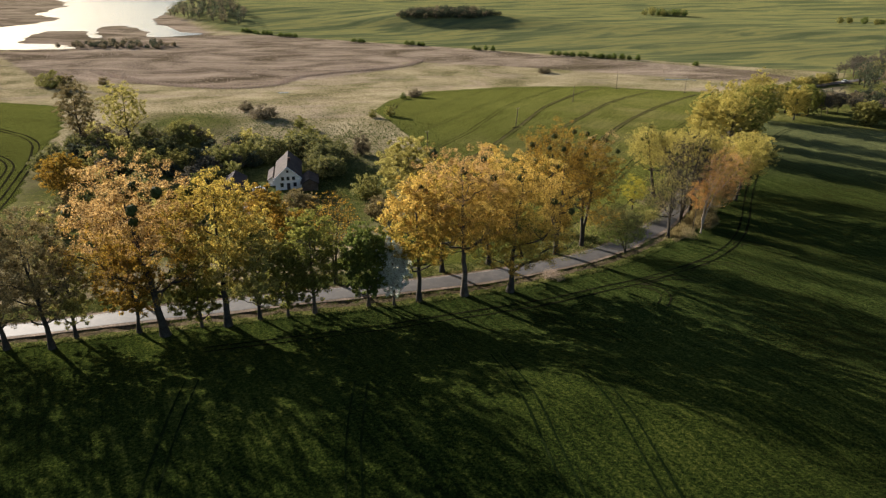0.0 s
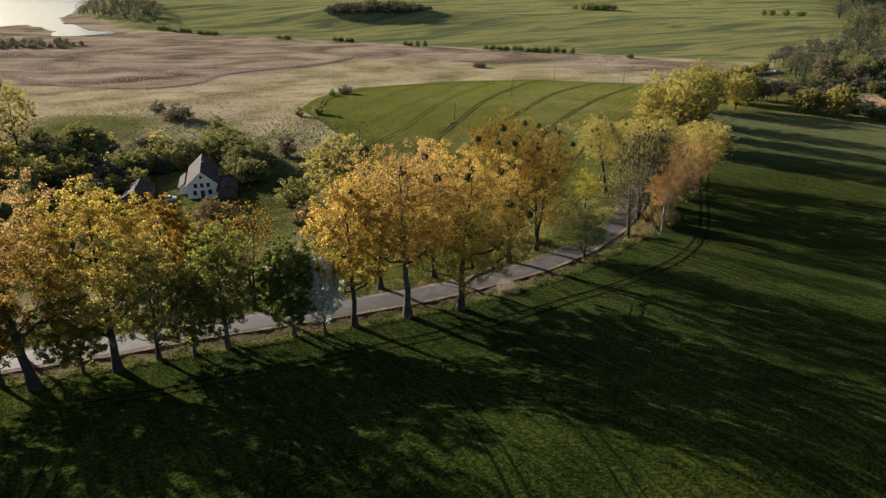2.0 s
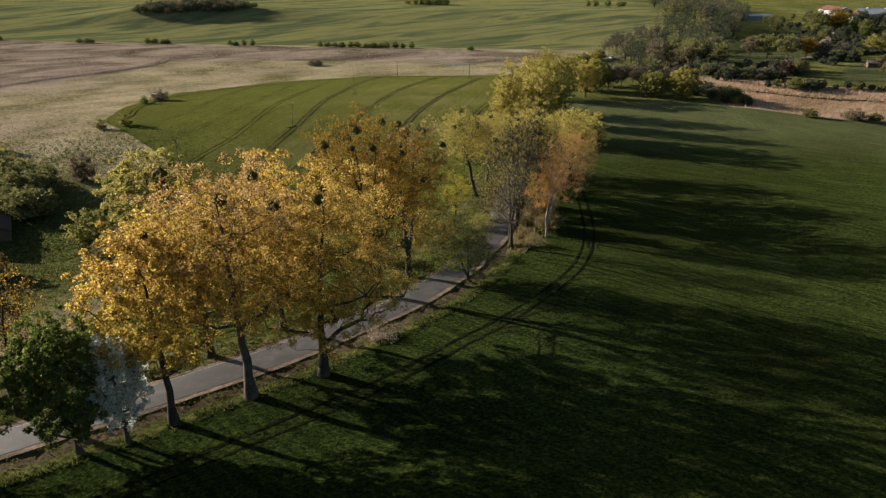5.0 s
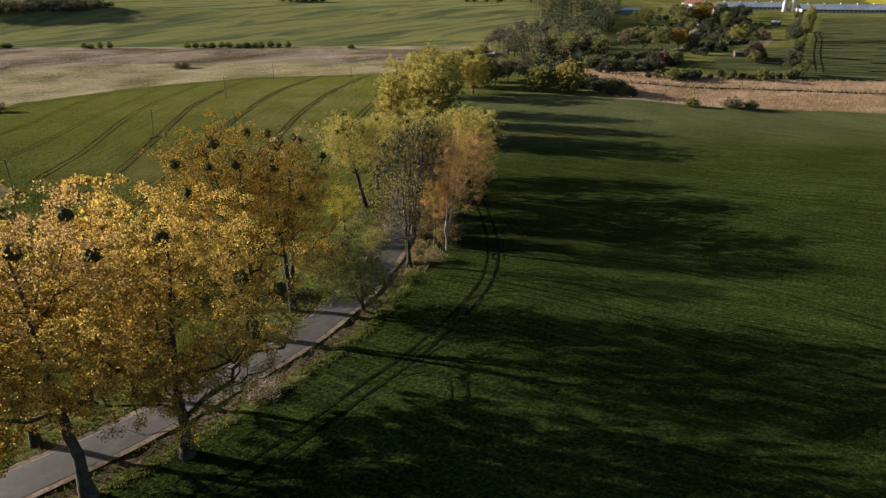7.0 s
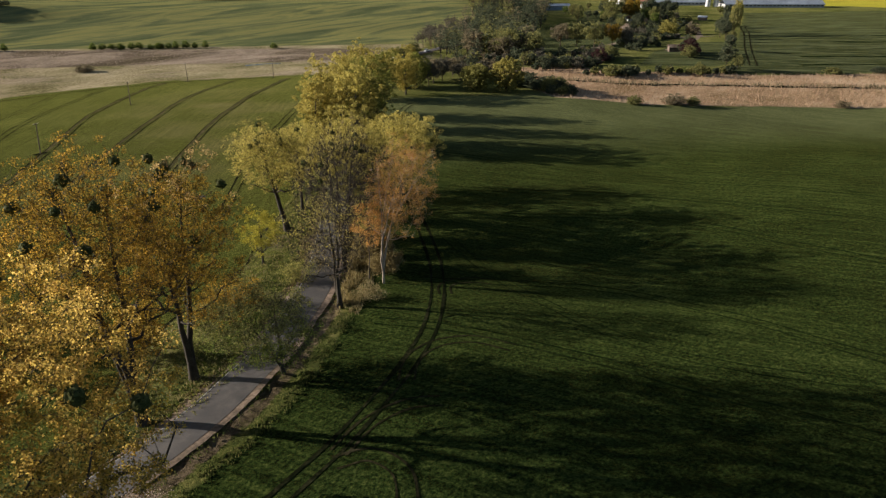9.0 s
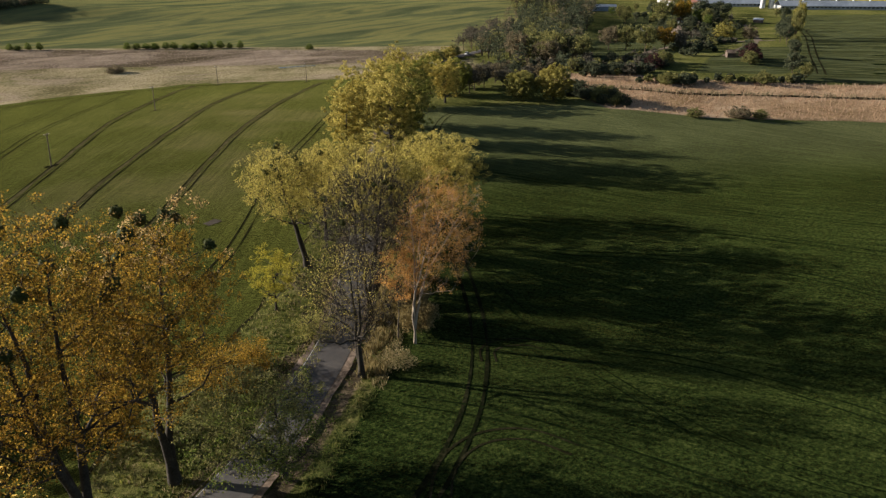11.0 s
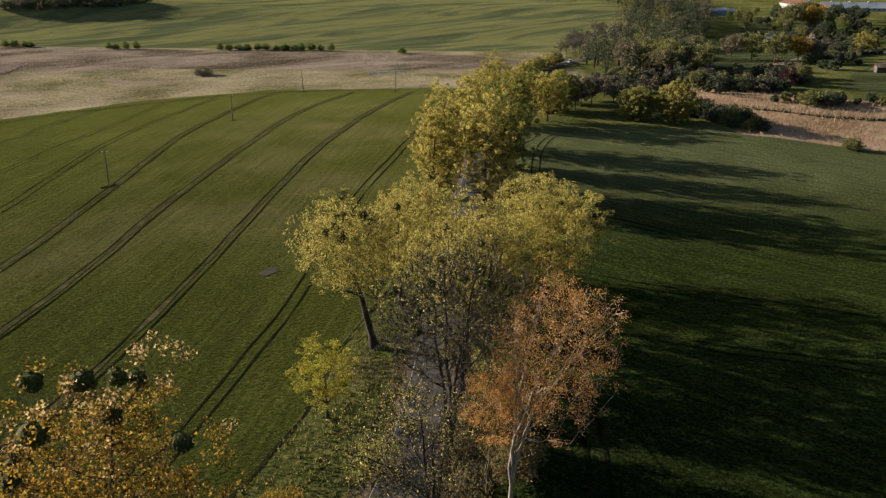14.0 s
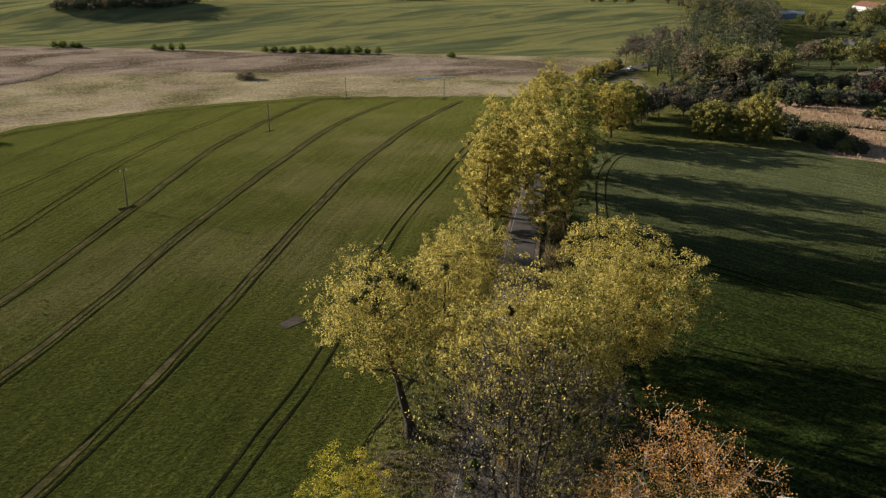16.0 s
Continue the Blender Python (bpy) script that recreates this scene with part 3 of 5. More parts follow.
HILL_TRACKS = (((158, 361), (117, 307), (96, 277), (79, 252), (58, 214), (48, 199), (38, 184), (24, 163), (8, 146)),
               ((141, 376), (135, 369), (111, 339), (83, 297), (67, 269), (55, 247), (44, 227), (34.5, 211), (22, 192), (8, 171), (-8, 156)),
               ((120, 386), (112, 379), (89, 350), (65, 306), (50, 279), (39, 259), (28.5, 238), (17, 219), (2, 198), (-6, 188)),
               ((92, 401), (82, 389), (67, 362), (52, 332), (42, 306), (33, 283), (24, 263), (15, 244), (3, 226), (-6, 213)),
               ((67, 399), (60, 388), (42, 351), (31, 327), (21, 300), (10, 272), (-3, 248)),
               ((47, 394), (30, 353), (17, 324), (4, 297), (-10, 274)),
               ((27, 393), (9, 358), (-1, 330), (-14, 305)))
for i, pts in enumerate(HILL_TRACKS):
    way = curve(pts, 1.0)
    way = way[inside(FIELD_LEFT, way[:, 0], way[:, 1], 0.1) > 0.5]
    if 0 < i < 4:
        tagged(ribbon("trodden_strip", beside(way, 0.35), 0.9, 0.045, TRODDEN, 3, 0.0, 0.5, 160 + i), "brownish thin strip between tractor ruts", "wheel rut", "tractor tracks", "structure")
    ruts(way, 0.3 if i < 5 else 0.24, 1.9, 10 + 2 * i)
ruts(curve(((-40, 96), (-19.7, 103.1), (8, 112.5), (22, 117.5), (35.1, 123.8), (41.6, 127), (49.6, 131.9), (56.5, 136.8), (65.1, 144.8), (74.2, 156.8), (82.5, 171.5), (97.7, 203.5), (117.1, 240.1)), 1.0), 0.44, 2.0, 30, mat=SHADED_RUT)
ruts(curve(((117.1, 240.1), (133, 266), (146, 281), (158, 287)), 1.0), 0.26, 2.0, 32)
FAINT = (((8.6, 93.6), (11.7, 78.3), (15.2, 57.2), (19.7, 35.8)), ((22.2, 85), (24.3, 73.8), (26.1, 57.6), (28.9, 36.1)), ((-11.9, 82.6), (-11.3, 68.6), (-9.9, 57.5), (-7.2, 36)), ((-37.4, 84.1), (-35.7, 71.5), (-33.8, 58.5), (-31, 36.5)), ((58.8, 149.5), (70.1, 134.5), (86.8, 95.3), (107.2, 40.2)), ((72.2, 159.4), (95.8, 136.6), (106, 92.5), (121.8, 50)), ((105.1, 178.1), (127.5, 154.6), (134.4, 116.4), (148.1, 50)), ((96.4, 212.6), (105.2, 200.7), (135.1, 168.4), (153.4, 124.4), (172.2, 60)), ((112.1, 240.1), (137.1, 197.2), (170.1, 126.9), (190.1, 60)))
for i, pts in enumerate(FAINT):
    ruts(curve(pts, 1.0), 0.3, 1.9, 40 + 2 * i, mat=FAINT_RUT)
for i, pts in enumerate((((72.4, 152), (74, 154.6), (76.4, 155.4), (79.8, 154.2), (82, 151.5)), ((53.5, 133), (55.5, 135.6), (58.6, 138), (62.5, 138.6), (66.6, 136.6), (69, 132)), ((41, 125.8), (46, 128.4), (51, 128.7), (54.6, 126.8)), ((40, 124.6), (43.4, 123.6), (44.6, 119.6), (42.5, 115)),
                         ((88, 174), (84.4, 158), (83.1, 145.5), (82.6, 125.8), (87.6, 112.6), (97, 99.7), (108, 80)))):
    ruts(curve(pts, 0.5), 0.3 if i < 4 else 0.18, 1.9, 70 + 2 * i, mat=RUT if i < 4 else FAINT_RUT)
tagged(ribbon("furrow", np.concatenate([curve(BANK[:9], 1.0), stretch(beside(ROAD, -8.9), 74, 150)]), 0.45, 0.05, RUT, 3, 0.0, 0.4, 60), "dark furrow between corn and road bank", "furrow", kind="structure")
# tractor marks in the fields farther off
ruts(curve(((346, 272), (400, 310), (480, 362), (534, 399), (556, 402), (580, 392)), 3.0), 0.8, 3.4, 74)
for i, off in enumerate((0, 24, 50, 78, 108)):
    tagged(ribbon("furrow", curve(((372 + off, 262 + 0.55 * off), (440 + off, 236 + 0.5 * off), (560 + off, 232 + 0.3 * off), (680 + off, 250)), 4.0), 2.4, 0.06, FAINT_RUT, 3, 0.0, 0.5, 130 + i), "dark dip between rows of the crop", "furrow", "east field furrows", "structure")
tagged(ribbon("ditch", curve(((222, 300), (234, 290), (253, 272), (280, 258), (305, 243), (344, 219), (420, 178), (520, 130)), 2.0), 2.6, 0.05, RUT, 3, 0.0, 0.5, 140), "dark overgrown ditch through the reeds", "ditch", kind="structure")
tagged(ribbon("garden_path", curve(((300, 352), (345, 372), (386, 386), (420, 378), (450, 366)), 2.0), 5.0, 0.06, SAND, 3, 0.0, 0.3, 141), "pale sandy garden path", "path", kind="structure")
tagged(ribbon("garden_path", curve(((352, 330), (400, 352), (440, 372), (500, 420), (560, 470)), 2.0), 4.0, 0.06, SAND, 3, 0.0, 0.3, 142), "pale sandy garden path", "path", kind="structure")
ruts(curve(((-124, 168), (-137, 205), (-150, 240), (-165, 262), (-200, 280)), 2.0), 0.7, 2.2, 76)
ruts(curve(((-128, 160), (-142, 205), (-156, 232), (-190, 246), (-230, 250)), 2.0), 0.7, 2.2, 78)
ruts(curve(((-24, 322), (-21, 348), (-4, 378), (40, 397), (90, 402), (135, 385)), 1.5), 0.45, 2.0, 80)

# ---- lake ----
def build_lake():
    """Water between ragged reed banks."""
    rng = np.random.default_rng(5)
    line = curve(LAKE + LAKE[:1], 7.0)[:-1]
    line = line + np.convolve(rng.normal(0, 1, len(line) + 2), np.ones(3) / 3, "valid")[:, None] * [4.0, 5.0]
    bm = bmesh.new()
    bm.faces.new([bm.verts.new((x, y, -8.9)) for x, y in line])
    bm.normal_update()
    if bm.faces[:][0].normal.z < 0:
        bmesh.ops.reverse_faces(bm, faces=bm.faces[:])
    bmesh.ops.triangulate(bm, faces=bm.faces[:])
    me = bpy.data.meshes.new("water")
    bm.to_mesh(me)
    bm.free()
    me.materials.append(WATER)
    return tagged(new("water", me), "wide shallow lake glittering in the low sun", "lake", kind="structure")


build_lake()


# ---- trees ----
def leaves(rng, centres, spread, per, size, flat=0.75, up=0.35):
    """Corners of small folded leaves scattered round the ends of the twigs."""
    n = len(centres) * per
    c = np.repeat(centres, per, 0)
    sp = np.repeat(np.broadcast_to(spread, len(centres)), per)
    o = rng.normal(0, 1, (n, 3))
    o *= (rng.uniform(0.1, 1, n) ** 0.5 * 1.9 / (np.linalg.norm(o, axis=1) + 1e-9))[:, None]
    p = c + o * sp[:, None] * [1, 1, flat]
    nrm = rng.normal(0, 1, (n, 3)) + [0, 0, up]
    nrm /= np.linalg.norm(nrm, axis=1)[:, None]
    a = np.cross(nrm, rng.normal(0, 1, (n, 3)))
    a /= np.linalg.norm(a, axis=1)[:, None]
    b = np.cross(nrm, a)
    s = size * rng.uniform(0.6, 1.35, n)[:, None]
    fold = nrm * s * 0.16
    return np.stack([p - a * s * 0.62, p + a * s * 0.34 + b * s * 0.56 + fold, p + a * s * 0.34 - b * s * 0.56 + fold], 1)


def envelope(rng, n, R, z0, z1, lumps=0.32, hollow=2.0, peak=0.5, seed=0, tuft=7, puff=0.18):
    """Ends of the twigs of a crown between the heights z0 and z1: they stand in puffs of tuft twigs near its lumpy skin, with gaps between."""
    k = max(8, n // tuft)
    d = rng.normal(0, 1, (k * 5, 3))
    d /= np.linalg.norm(d, axis=1)[:, None]
    order = [0]
    far = np.linalg.norm(d - d[0], axis=1)
    for _ in range(k - 1):
        order.append(int((far * rng.uniform(0.7, 1, len(far))).argmax()))
        far = np.minimum(far, np.linalg.norm(d - d[order[-1]], axis=1))
    d = d[order]
    lump = np.array([noise.noise(Vector(v * 1.9) + Vector((seed * 3.7, seed, 0))) + 0.5 * noise.noise(Vector(v * 4.3) + Vector((0, seed * 2.1, 5))) for v in d])
    r = rng.uniform(0.12, 1, k) ** (1 / hollow) * (1 + lumps * lump) * 0.88
    which = np.arange(n) % k
    o = rng.normal(0, 1, (n, 3))
    o *= (rng.uniform(0.05, 1, n) ** 0.45 / (np.linalg.norm(o, axis=1) + 1e-9))[:, None]
    p = d[which] * r[which, None] + o * 1.75 * puff * rng.uniform(0.7, 1.25, k)[which, None] * [1, 1, 0.8]
    p *= (1 / np.maximum(1, np.linalg.norm(p, axis=1) / 1.08))[:, None]
    zc = z0 + (z1 - z0) * peak
    hz = np.where(p[:, 2] > 0, z1 - zc, zc - z0)
    return np.column_stack([p[:, 0] * R, p[:, 1] * R, zc + p[:, 2] * hz])


def arc(a, b, rise, k):
    """Points of a bough from a to b that leaves outwards and bends up (rise) at its end."""
    t = np.linspace(0, 1, k)[:, None]
    m = (np.asarray(a) + b) / 2 + [0, 0, -rise]
    return (1 - t) ** 2 * a + 2 * t * (1 - t) * m + t * t * np.asarray(b)


FULL = 0.72    # leaves to a twig, against the numbers given tree by tree


def make_tree(name, x, y, h, w, leaf, bark="grey", low=0.25, per=40, size=0.215, clumps=300, balls=0, lean=(0, 0), seed=0, label="", group="roadside trees",
              limbs=12, hollow=3.2, lumps=0.36, spread=0.043, trunk=0.0195, fork=0, category="tree", peak=0.5, leaf2=None, ballsize=0.8, bough=0.026, split=0.62, twigs=3, nests=(), tuft=5, fan=(0.35, 1.3)):
    """A tree: trunk with boughs and twigs, a crown of small leaves, mistletoe balls."""
    rng = np.random.default_rng(seed)
    ob = empty(name, pose(x, y, float(sheet_z(x, y)) - 0.05), label, category, group)
    if size > 0.25:
        per, size = per * 1.95, size * 0.68
    R, z0, z1, per, clumps = w * 0.53, h * low, h * 1.03, int(per * FULL), int(clumps * 1.7)
    C = envelope(rng, clumps, R, z0, z1, lumps, hollow, peak, seed, tuft)
    lx, ly = lean
    if len(nests):
        C[:len(nests)] = np.array(nests) - [[lx * q[2] / h, ly * q[2] / h, 0] for q in nests]
    C[:, 0] += lx * C[:, 2] / h
    C[:, 1] += ly * C[:, 2] / h
    wood = Shell()
    r0 = h * trunk
    stems = [(0.0, 0.0)] if not fork else [(math.cos(i * 2.4 + seed) * R * fan[0], math.sin(i * 2.4 + seed) * R * fan[0]) for i in range(fork)]
    N, RD, used = np.zeros((40 * len(stems) + clumps * 7 + 50, 3)), np.zeros(40 * len(stems) + clumps * 7 + 50), 0
    for sx, sy in stems:
        top = np.array([lx * 0.85 + sx, ly * 0.85 + sy, h * 0.86])
        k = 11
        t = np.linspace(0, 1, k)[:, None]
        bend = rng.normal(0, 0.018 * h, (k, 3)) * [1, 1, 0]
        bend[:2] = 0
        pts = t ** (1.0 if not fork else fan[1]) * top * [1, 1, 0] + t * top * [0, 0, 1] + np.cumsum(bend, 0) * 0.35
        rr = r0 / (len(stems) ** 0.5) * (1 - 0.9 * t[:, 0] ** 0.9)
        rr[0] *= 1.45
        tube(wood, pts, rr, 9)
        u = np.linspace(max(low * 1.15, 0.16), 1, 30)
        N[used:used + 30] = np.column_stack([np.interp(u, t[:, 0], pts[:, i]) for i in range(3)])
        RD[used:used + 30] = np.interp(u, t[:, 0], rr)
        used += 30
    # boughs reach for clumps spread over the crown
    order = [0]
    dist = np.linalg.norm(C - C[0], axis=1)
    want = min(clumps - 1, limbs + limbs * 5)
    for _ in range(want):
        j = int(dist.argmax())
        order.append(j)
        dist = np.minimum(dist, np.linalg.norm(C - C[j], axis=1))
    taken = set(order)
    rest = [j for j in range(clumps) if j not in taken]

    def attach(j, frac, sides, k, steep, climb=0.35):
        nonlocal used
        tip = C[j]
        v = tip - N[:used]
        d = np.linalg.norm(v, axis=1)
        cost = d * (1 + steep * np.clip(climb - v[:, 2] / (d + 1e-6), 0, 2)) - 1.2 * RD[:used]
        i = int(cost.argmin())
        ln = d[i]
        pts = arc(N[i], tip, 0.03 * ln, k)
        if k > 3:
            pts[1:-1] += rng.normal(0, 0.035 * ln, (k - 2, 3))
        ra = min(RD[i] * frac, 0.022 + bough * ln)
        rr = np.linspace(ra, max(0.012, ra * 0.22), k)
        if sides > 3:
            tube(wood, pts, rr, sides)
        else:
            fl = np.cross(pts[-1] - pts[0], rng.normal(0, 1, 3))
            fl *= ra / (np.linalg.norm(fl) + 1e-9)
            wood.add([pts[0] - fl, pts[0] + fl, pts[-1] + 0.4 * fl, pts[-1] - 0.4 * fl], [(0, 1, 2, 3)])
        N[used:used + k - 1], RD[used:used + k - 1] = pts[1:], rr[1:]
        used += k - 1

    for n_, j in enumerate(order[:limbs]):
        attach(j, 0.62, 6, 7, 2.0, 0.62)
    for j in order[limbs:]:
        attach(j, 0.6, 4, 5, 1.4, 0.55)
    for j in rest:
        attach(j, 0.6, 3, 2, 0.4)
    # fine twigs that end in the clumps
    k = len(C) * twigs
    tip = np.repeat(C, twigs, 0)
    way = rng.normal(0, 1, (k, 3)) + (tip - np.array([lx * 0.5, ly * 0.5, h * 0.5])) / (0.35 * h) + [0, 0, 0.5]
    way *= (rng.uniform(0.5, 1.3, k) * 0.04 * h / np.linalg.norm(way, axis=1))[:, None]
    flank = np.cross(way, rng.normal(0, 1, (k, 3)))
    flank *= (0.022 / np.linalg.norm(flank, axis=1))[:, None]
    start = tip - way * rng.uniform(0.2, 0.7, (k, 1))
    wood.add(np.stack([start - flank, start + flank, start + way * 1.5], 1), [(3 * i, 3 * i + 1, 3 * i + 2) for i in range(k)])
    hang("trunk", wood.mesh("trunk", BARK[bark], True), ob)
    sp = spread * w ** 0.5 * 2.2 * rng.uniform(0.7, 1.25, clumps)
    if leaf2:
        pick = C[:, 2] + rng.normal(0, 0.1 * h, clumps) > h * split
        hang("crown", quad_mesh("crown", leaves(rng, C[~pick], sp[~pick], per, size), LEAF[leaf]), ob)
        hang("crown_top", quad_mesh("crown_top", leaves(rng, C[pick], sp[pick], per, size), LEAF[leaf2]), ob)
    else:
        hang("crown", quad_mesh("crown", leaves(rng, C, sp, per, size), LEAF[leaf]), ob)
    if balls:
        out = np.hypot((N[:used, 0] - lx * N[:used, 2] / h), (N[:used, 1] - ly * N[:used, 2] / h)) / R
        ok = np.where((N[:used, 2] > h * 0.7) & (N[:used, 2] < h * 0.98) & (RD[:used] < 0.2) & (RD[:used] > 0.014) & ((out > 0.55) | (N[:used, 2] > h * 0.84)))[0]
        spots = []
        for j in rng.permutation(ok):
            if len(spots) < balls and all(np.linalg.norm(N[j] - N[q]) > 2.7 * ballsize for q in spots):
                spots.append(j)
        for place in [N[j] for j in spots] + [Vector(q) for q in nests]:
            r = rng.uniform(0.5, 0.8) * ballsize
            bm = bmesh.new()
            bmesh.ops.create_icosphere(bm, subdivisions=2, radius=1)
            for v in bm.verts:
                v.co *= r * rng.uniform(0.62, 0.88)
            heart = np.array([[v.co[:] for v in f.verts] for f in bm.faces])
            bm.free()
            skin = heart.mean(1)[::5]
            me = quad_mesh("mistletoe", np.concatenate([heart, leaves(rng, skin * 1.08, 0.11 * r, 11, 0.16, 1.0, 0.2)]), LEAF["mistletoe"])
            hang("mistletoe", me, ob, "round dark green mistletoe ball", pose(*place))
    return ob


def make_bush(name, x, y, h, w, leaf, seed=0, per=22, size=0.22, clumps=70, label="", group="", bark="brown", low=0.06, category="bush", stems=5):
    return make_tree(name, x, y, h, w, leaf, bark, low, per, size, clumps, 0, (0, 0), seed, label, group, 5, 1.9, 0.4, 0.09, 0.02, stems, category, 0.4)


GOLD = "old roadside poplar in golden yellow spring leaf"
MIST = "old roadside poplar in golden leaf hung with dark mistletoe balls"
# row on the field side of the road, from the far end of the near straight to the bend
make_tree("tree", -114, 82, 24, 16, "amber", "grey", 0.17, 26, 0.36, 170, 0, seed=2, label=GOLD)
make_tree("tree", -99, 88, 22, 14, "olive", "grey", 0.17, 26, 0.36, 170, 0, seed=3, label="olive-green roadside tree in thin spring leaf")
make_tree("tree", -92, 110, 22, 15, "amber", "grey", 0.17, 26, 0.36, 170, 0, seed=20, label=GOLD)
make_tree("tree", -86, 93, 24, 14, "brown", "grey", 0.19, 28, 0.29, 260, 0, seed=4, label="bare grey-brown roadside tree coming into leaf")
make_tree("tree", -73.8, 97.6, 23.5, 14.5, "brown", "grey", 0.19, 30, 0.29, 300, 0, seed=5, label="bare grey-brown roadside tree coming into leaf")
make_tree("tree", -66.1, 97.6, 25, 14, "brown", "grey", 0.20, 34, 0.325, 300, 2, seed=6, label="bare grey-brown roadside tree coming into leaf")
make_tree("tree", -64.5, 102.3, 18, 10, "olive", "grey", 0.15, 42, 0.325, 220, 0, seed=7, label="olive-green roadside tree in thin spring leaf")
make_tree("tree", -54.2, 104.2, 18.5, 10, "amber", "grey", 0.15, 42, 0.325, 220, 0, seed=8, label=GOLD)
make_tree("tree", -49.0, 102.9, 32, 23, "amber", "grey", 0.27, 37, 0.30, 420, 16, (-3, 0), 9, MIST, limbs=13, leaf2="orange", lumps=0.45, ballsize=1.6, bough=0.042, trunk=0.023)
make_tree("tree", -43.9, 106.7, 13.5, 9.5, "green", "brown", 0.12, 50, 0.325, 180, 0, seed=10, label="young dark green roadside maple")
make_tree("tree", -39.2, 107.1, 29, 17.5, "lime", "grey", 0.2, 46, 0.325, 380, 3, seed=11, label=GOLD, leaf2="yellow", trunk=0.022)
make_tree("tree", -34.1, 109.8, 18.7, 12, "olive", "grey", 0.15, 46, 0.325, 240, 3, seed=12, label="olive-green roadside tree in thin spring leaf")
make_tree("tree", -29.0, 110.6, 14, 9, "green", "brown", 0.12, 46, 0.325, 170, 0, seed=13, label="young dark green roadside maple")
make_tree("tree", -24.3, 112.2, 20.5, 11.5, "green", "brown", 0.14, 62, 0.24, 300, 0, seed=14, label="dense green roadside lime tree", hollow=2.8, lumps=0.2, tuft=2)
make_tree("tree", -14.4, 115.1, 17, 9.5, "dark", "brown", 0.12, 84, 0.235, 360, 0, seed=15, label="dense dark green roadside chestnut", hollow=2.8, lumps=0.12, tuft=2)
make_tree("tree", -9.5, 115.3, 13.8, 6.6, "white", "brown", 0.16, 84, 0.2, 240, 0, seed=16, label="small roadside tree in white blossom", hollow=2.8, lumps=0.15, tuft=2)
make_tree("tree", -4.7, 117.2, 26, 14.5, "yellow", "grey", 0.25, 42, 0.325, 320, 2, seed=17, label=GOLD, leaf2="gold")
make_tree("tree", 4.3, 119.6, 30, 20, "gold", "twig", 0.34, 84, 0.17, 380, 15, (-1.0, 0), 18, MIST, limbs=16, leaf2="orange", split=0.76, ballsize=1.35, bough=0.05, trunk=0.022, lumps=0.25, hollow=4.0, peak=0.45)
make_tree("tree", 13.6, 121.4, 27.5, 23, "yellow", "grey", 0.16, 120, 0.155, 480, 4, (2.2, 0.5), 19, MIST, limbs=13, leaf2="gold", split=0.6, ballsize=1.2, bough=0.04, trunk=0.023)
# row on the far side of the road
make_tree("tree", -62, 119, 22, 14, "orange", "grey", 0.3, 34, 0.378, 260, 4, seed=21, label="roadside tree with rust-orange young leaves")
make_tree("tree", -36, 125, 21, 12, "amber", "grey", 0.3, 34, 0.378, 240, 2, seed=22, label=GOLD)
make_tree("tree", -22.3, 125.5, 19.5, 11.5, "amber", "grey", 0.36, 10, 0.2, 300, 0, seed=23, label="dark bare roadside tree with few golden leaves", bough=0.06, trunk=0.026, limbs=16, fork=2, twigs=4, lumps=0.4)
make_tree("tree", -0.2, 131.5, 24.5, 16, "yellow", "grey", 0.24, 48, 0.365, 300, 0, seed=24, label=GOLD)
make_tree("tree", 10.2, 136.2, 25.5, 16, "gold", "grey", 0.22, 52, 0.365, 300, 0, seed=25, label=GOLD)
make_tree("tree", 26.3, 143.2, 29.6, 19.5, "amber", "grey", 0.34, 62, 0.152, 600, 16, (-2, 2), 27, MIST, limbs=14, ballsize=1.1, fork=3, lumps=0.38, bough=0.075, trunk=0.03, hollow=2.6)
make_tree("tree", 33.4, 149.0, 26.8, 14.5, "amber", "grey", 0.3, 62, 0.15, 430, 5, (1.8, 4.5), 26, MIST, limbs=13, ballsize=1.1, nests=((2.0, 6.7, 24.5), (3.9, 5.2, 25.2), (4.8, 5.7, 24.5), (0.1, 4.6, 26.3)), lumps=0.42, fork=2, hollow=2.6, leaf2="peach", split=0.93, tuft=7, bough=0.05, trunk=0.025)
make_bush("bush", 30, 160, 8, 7, "amber", 28, 40, 0.2, 120, "amber bush on the grassy bank", "roadside bushes")
make_tree("tree", 42.6, 143.8, 10.5, 13.5, "dark", "grey", 0.2, 40, 0.15, 440, 0, (-2.8, 1.8), 29, "wide small green tree leaning over the road", lumps=0.6, bough=0.06, trunk=0.03, leaf2="moss", split=0.6, fork=2)
# round the bend
make_tree("tree", 57.0, 157.4, 17.5, 12.5, "brown", "grey", 0.32, 14, 0.115, 380, 0, (-1.5, 0), 30, "bare roadside tree with a few yellow leaves", leaf2="lime", split=0.66, bough=0.06, lumps=0.45, trunk=0.03, limbs=16, twigs=8, fork=2)
make_tree("tree", 66.8, 161.4, 23.2, 11.8, "copper", "pale", 0.32, 42, 0.096, 400, 0, (5.6, 0.5), 31, "slender pale-barked poplar with copper-orange young leaves", trunk=0.019, lumps=0.16, peak=0.5, bough=0.09, limbs=36, twigs=1, hollow=2.4, spread=0.05, tuft=3, fork=7, fan=(0.62, 2.3))
make_tree("tree", 65.4, 163.6, 14.5, 6.0, "copper", "twig", 0.40, 52, 0.1, 130, 0, (0.8, 0), 131, "slender young poplar with copper-orange leaves", twigs=1, trunk=0.0085, bough=0.04, spread=0.05, fan=(0.5, 1.6))
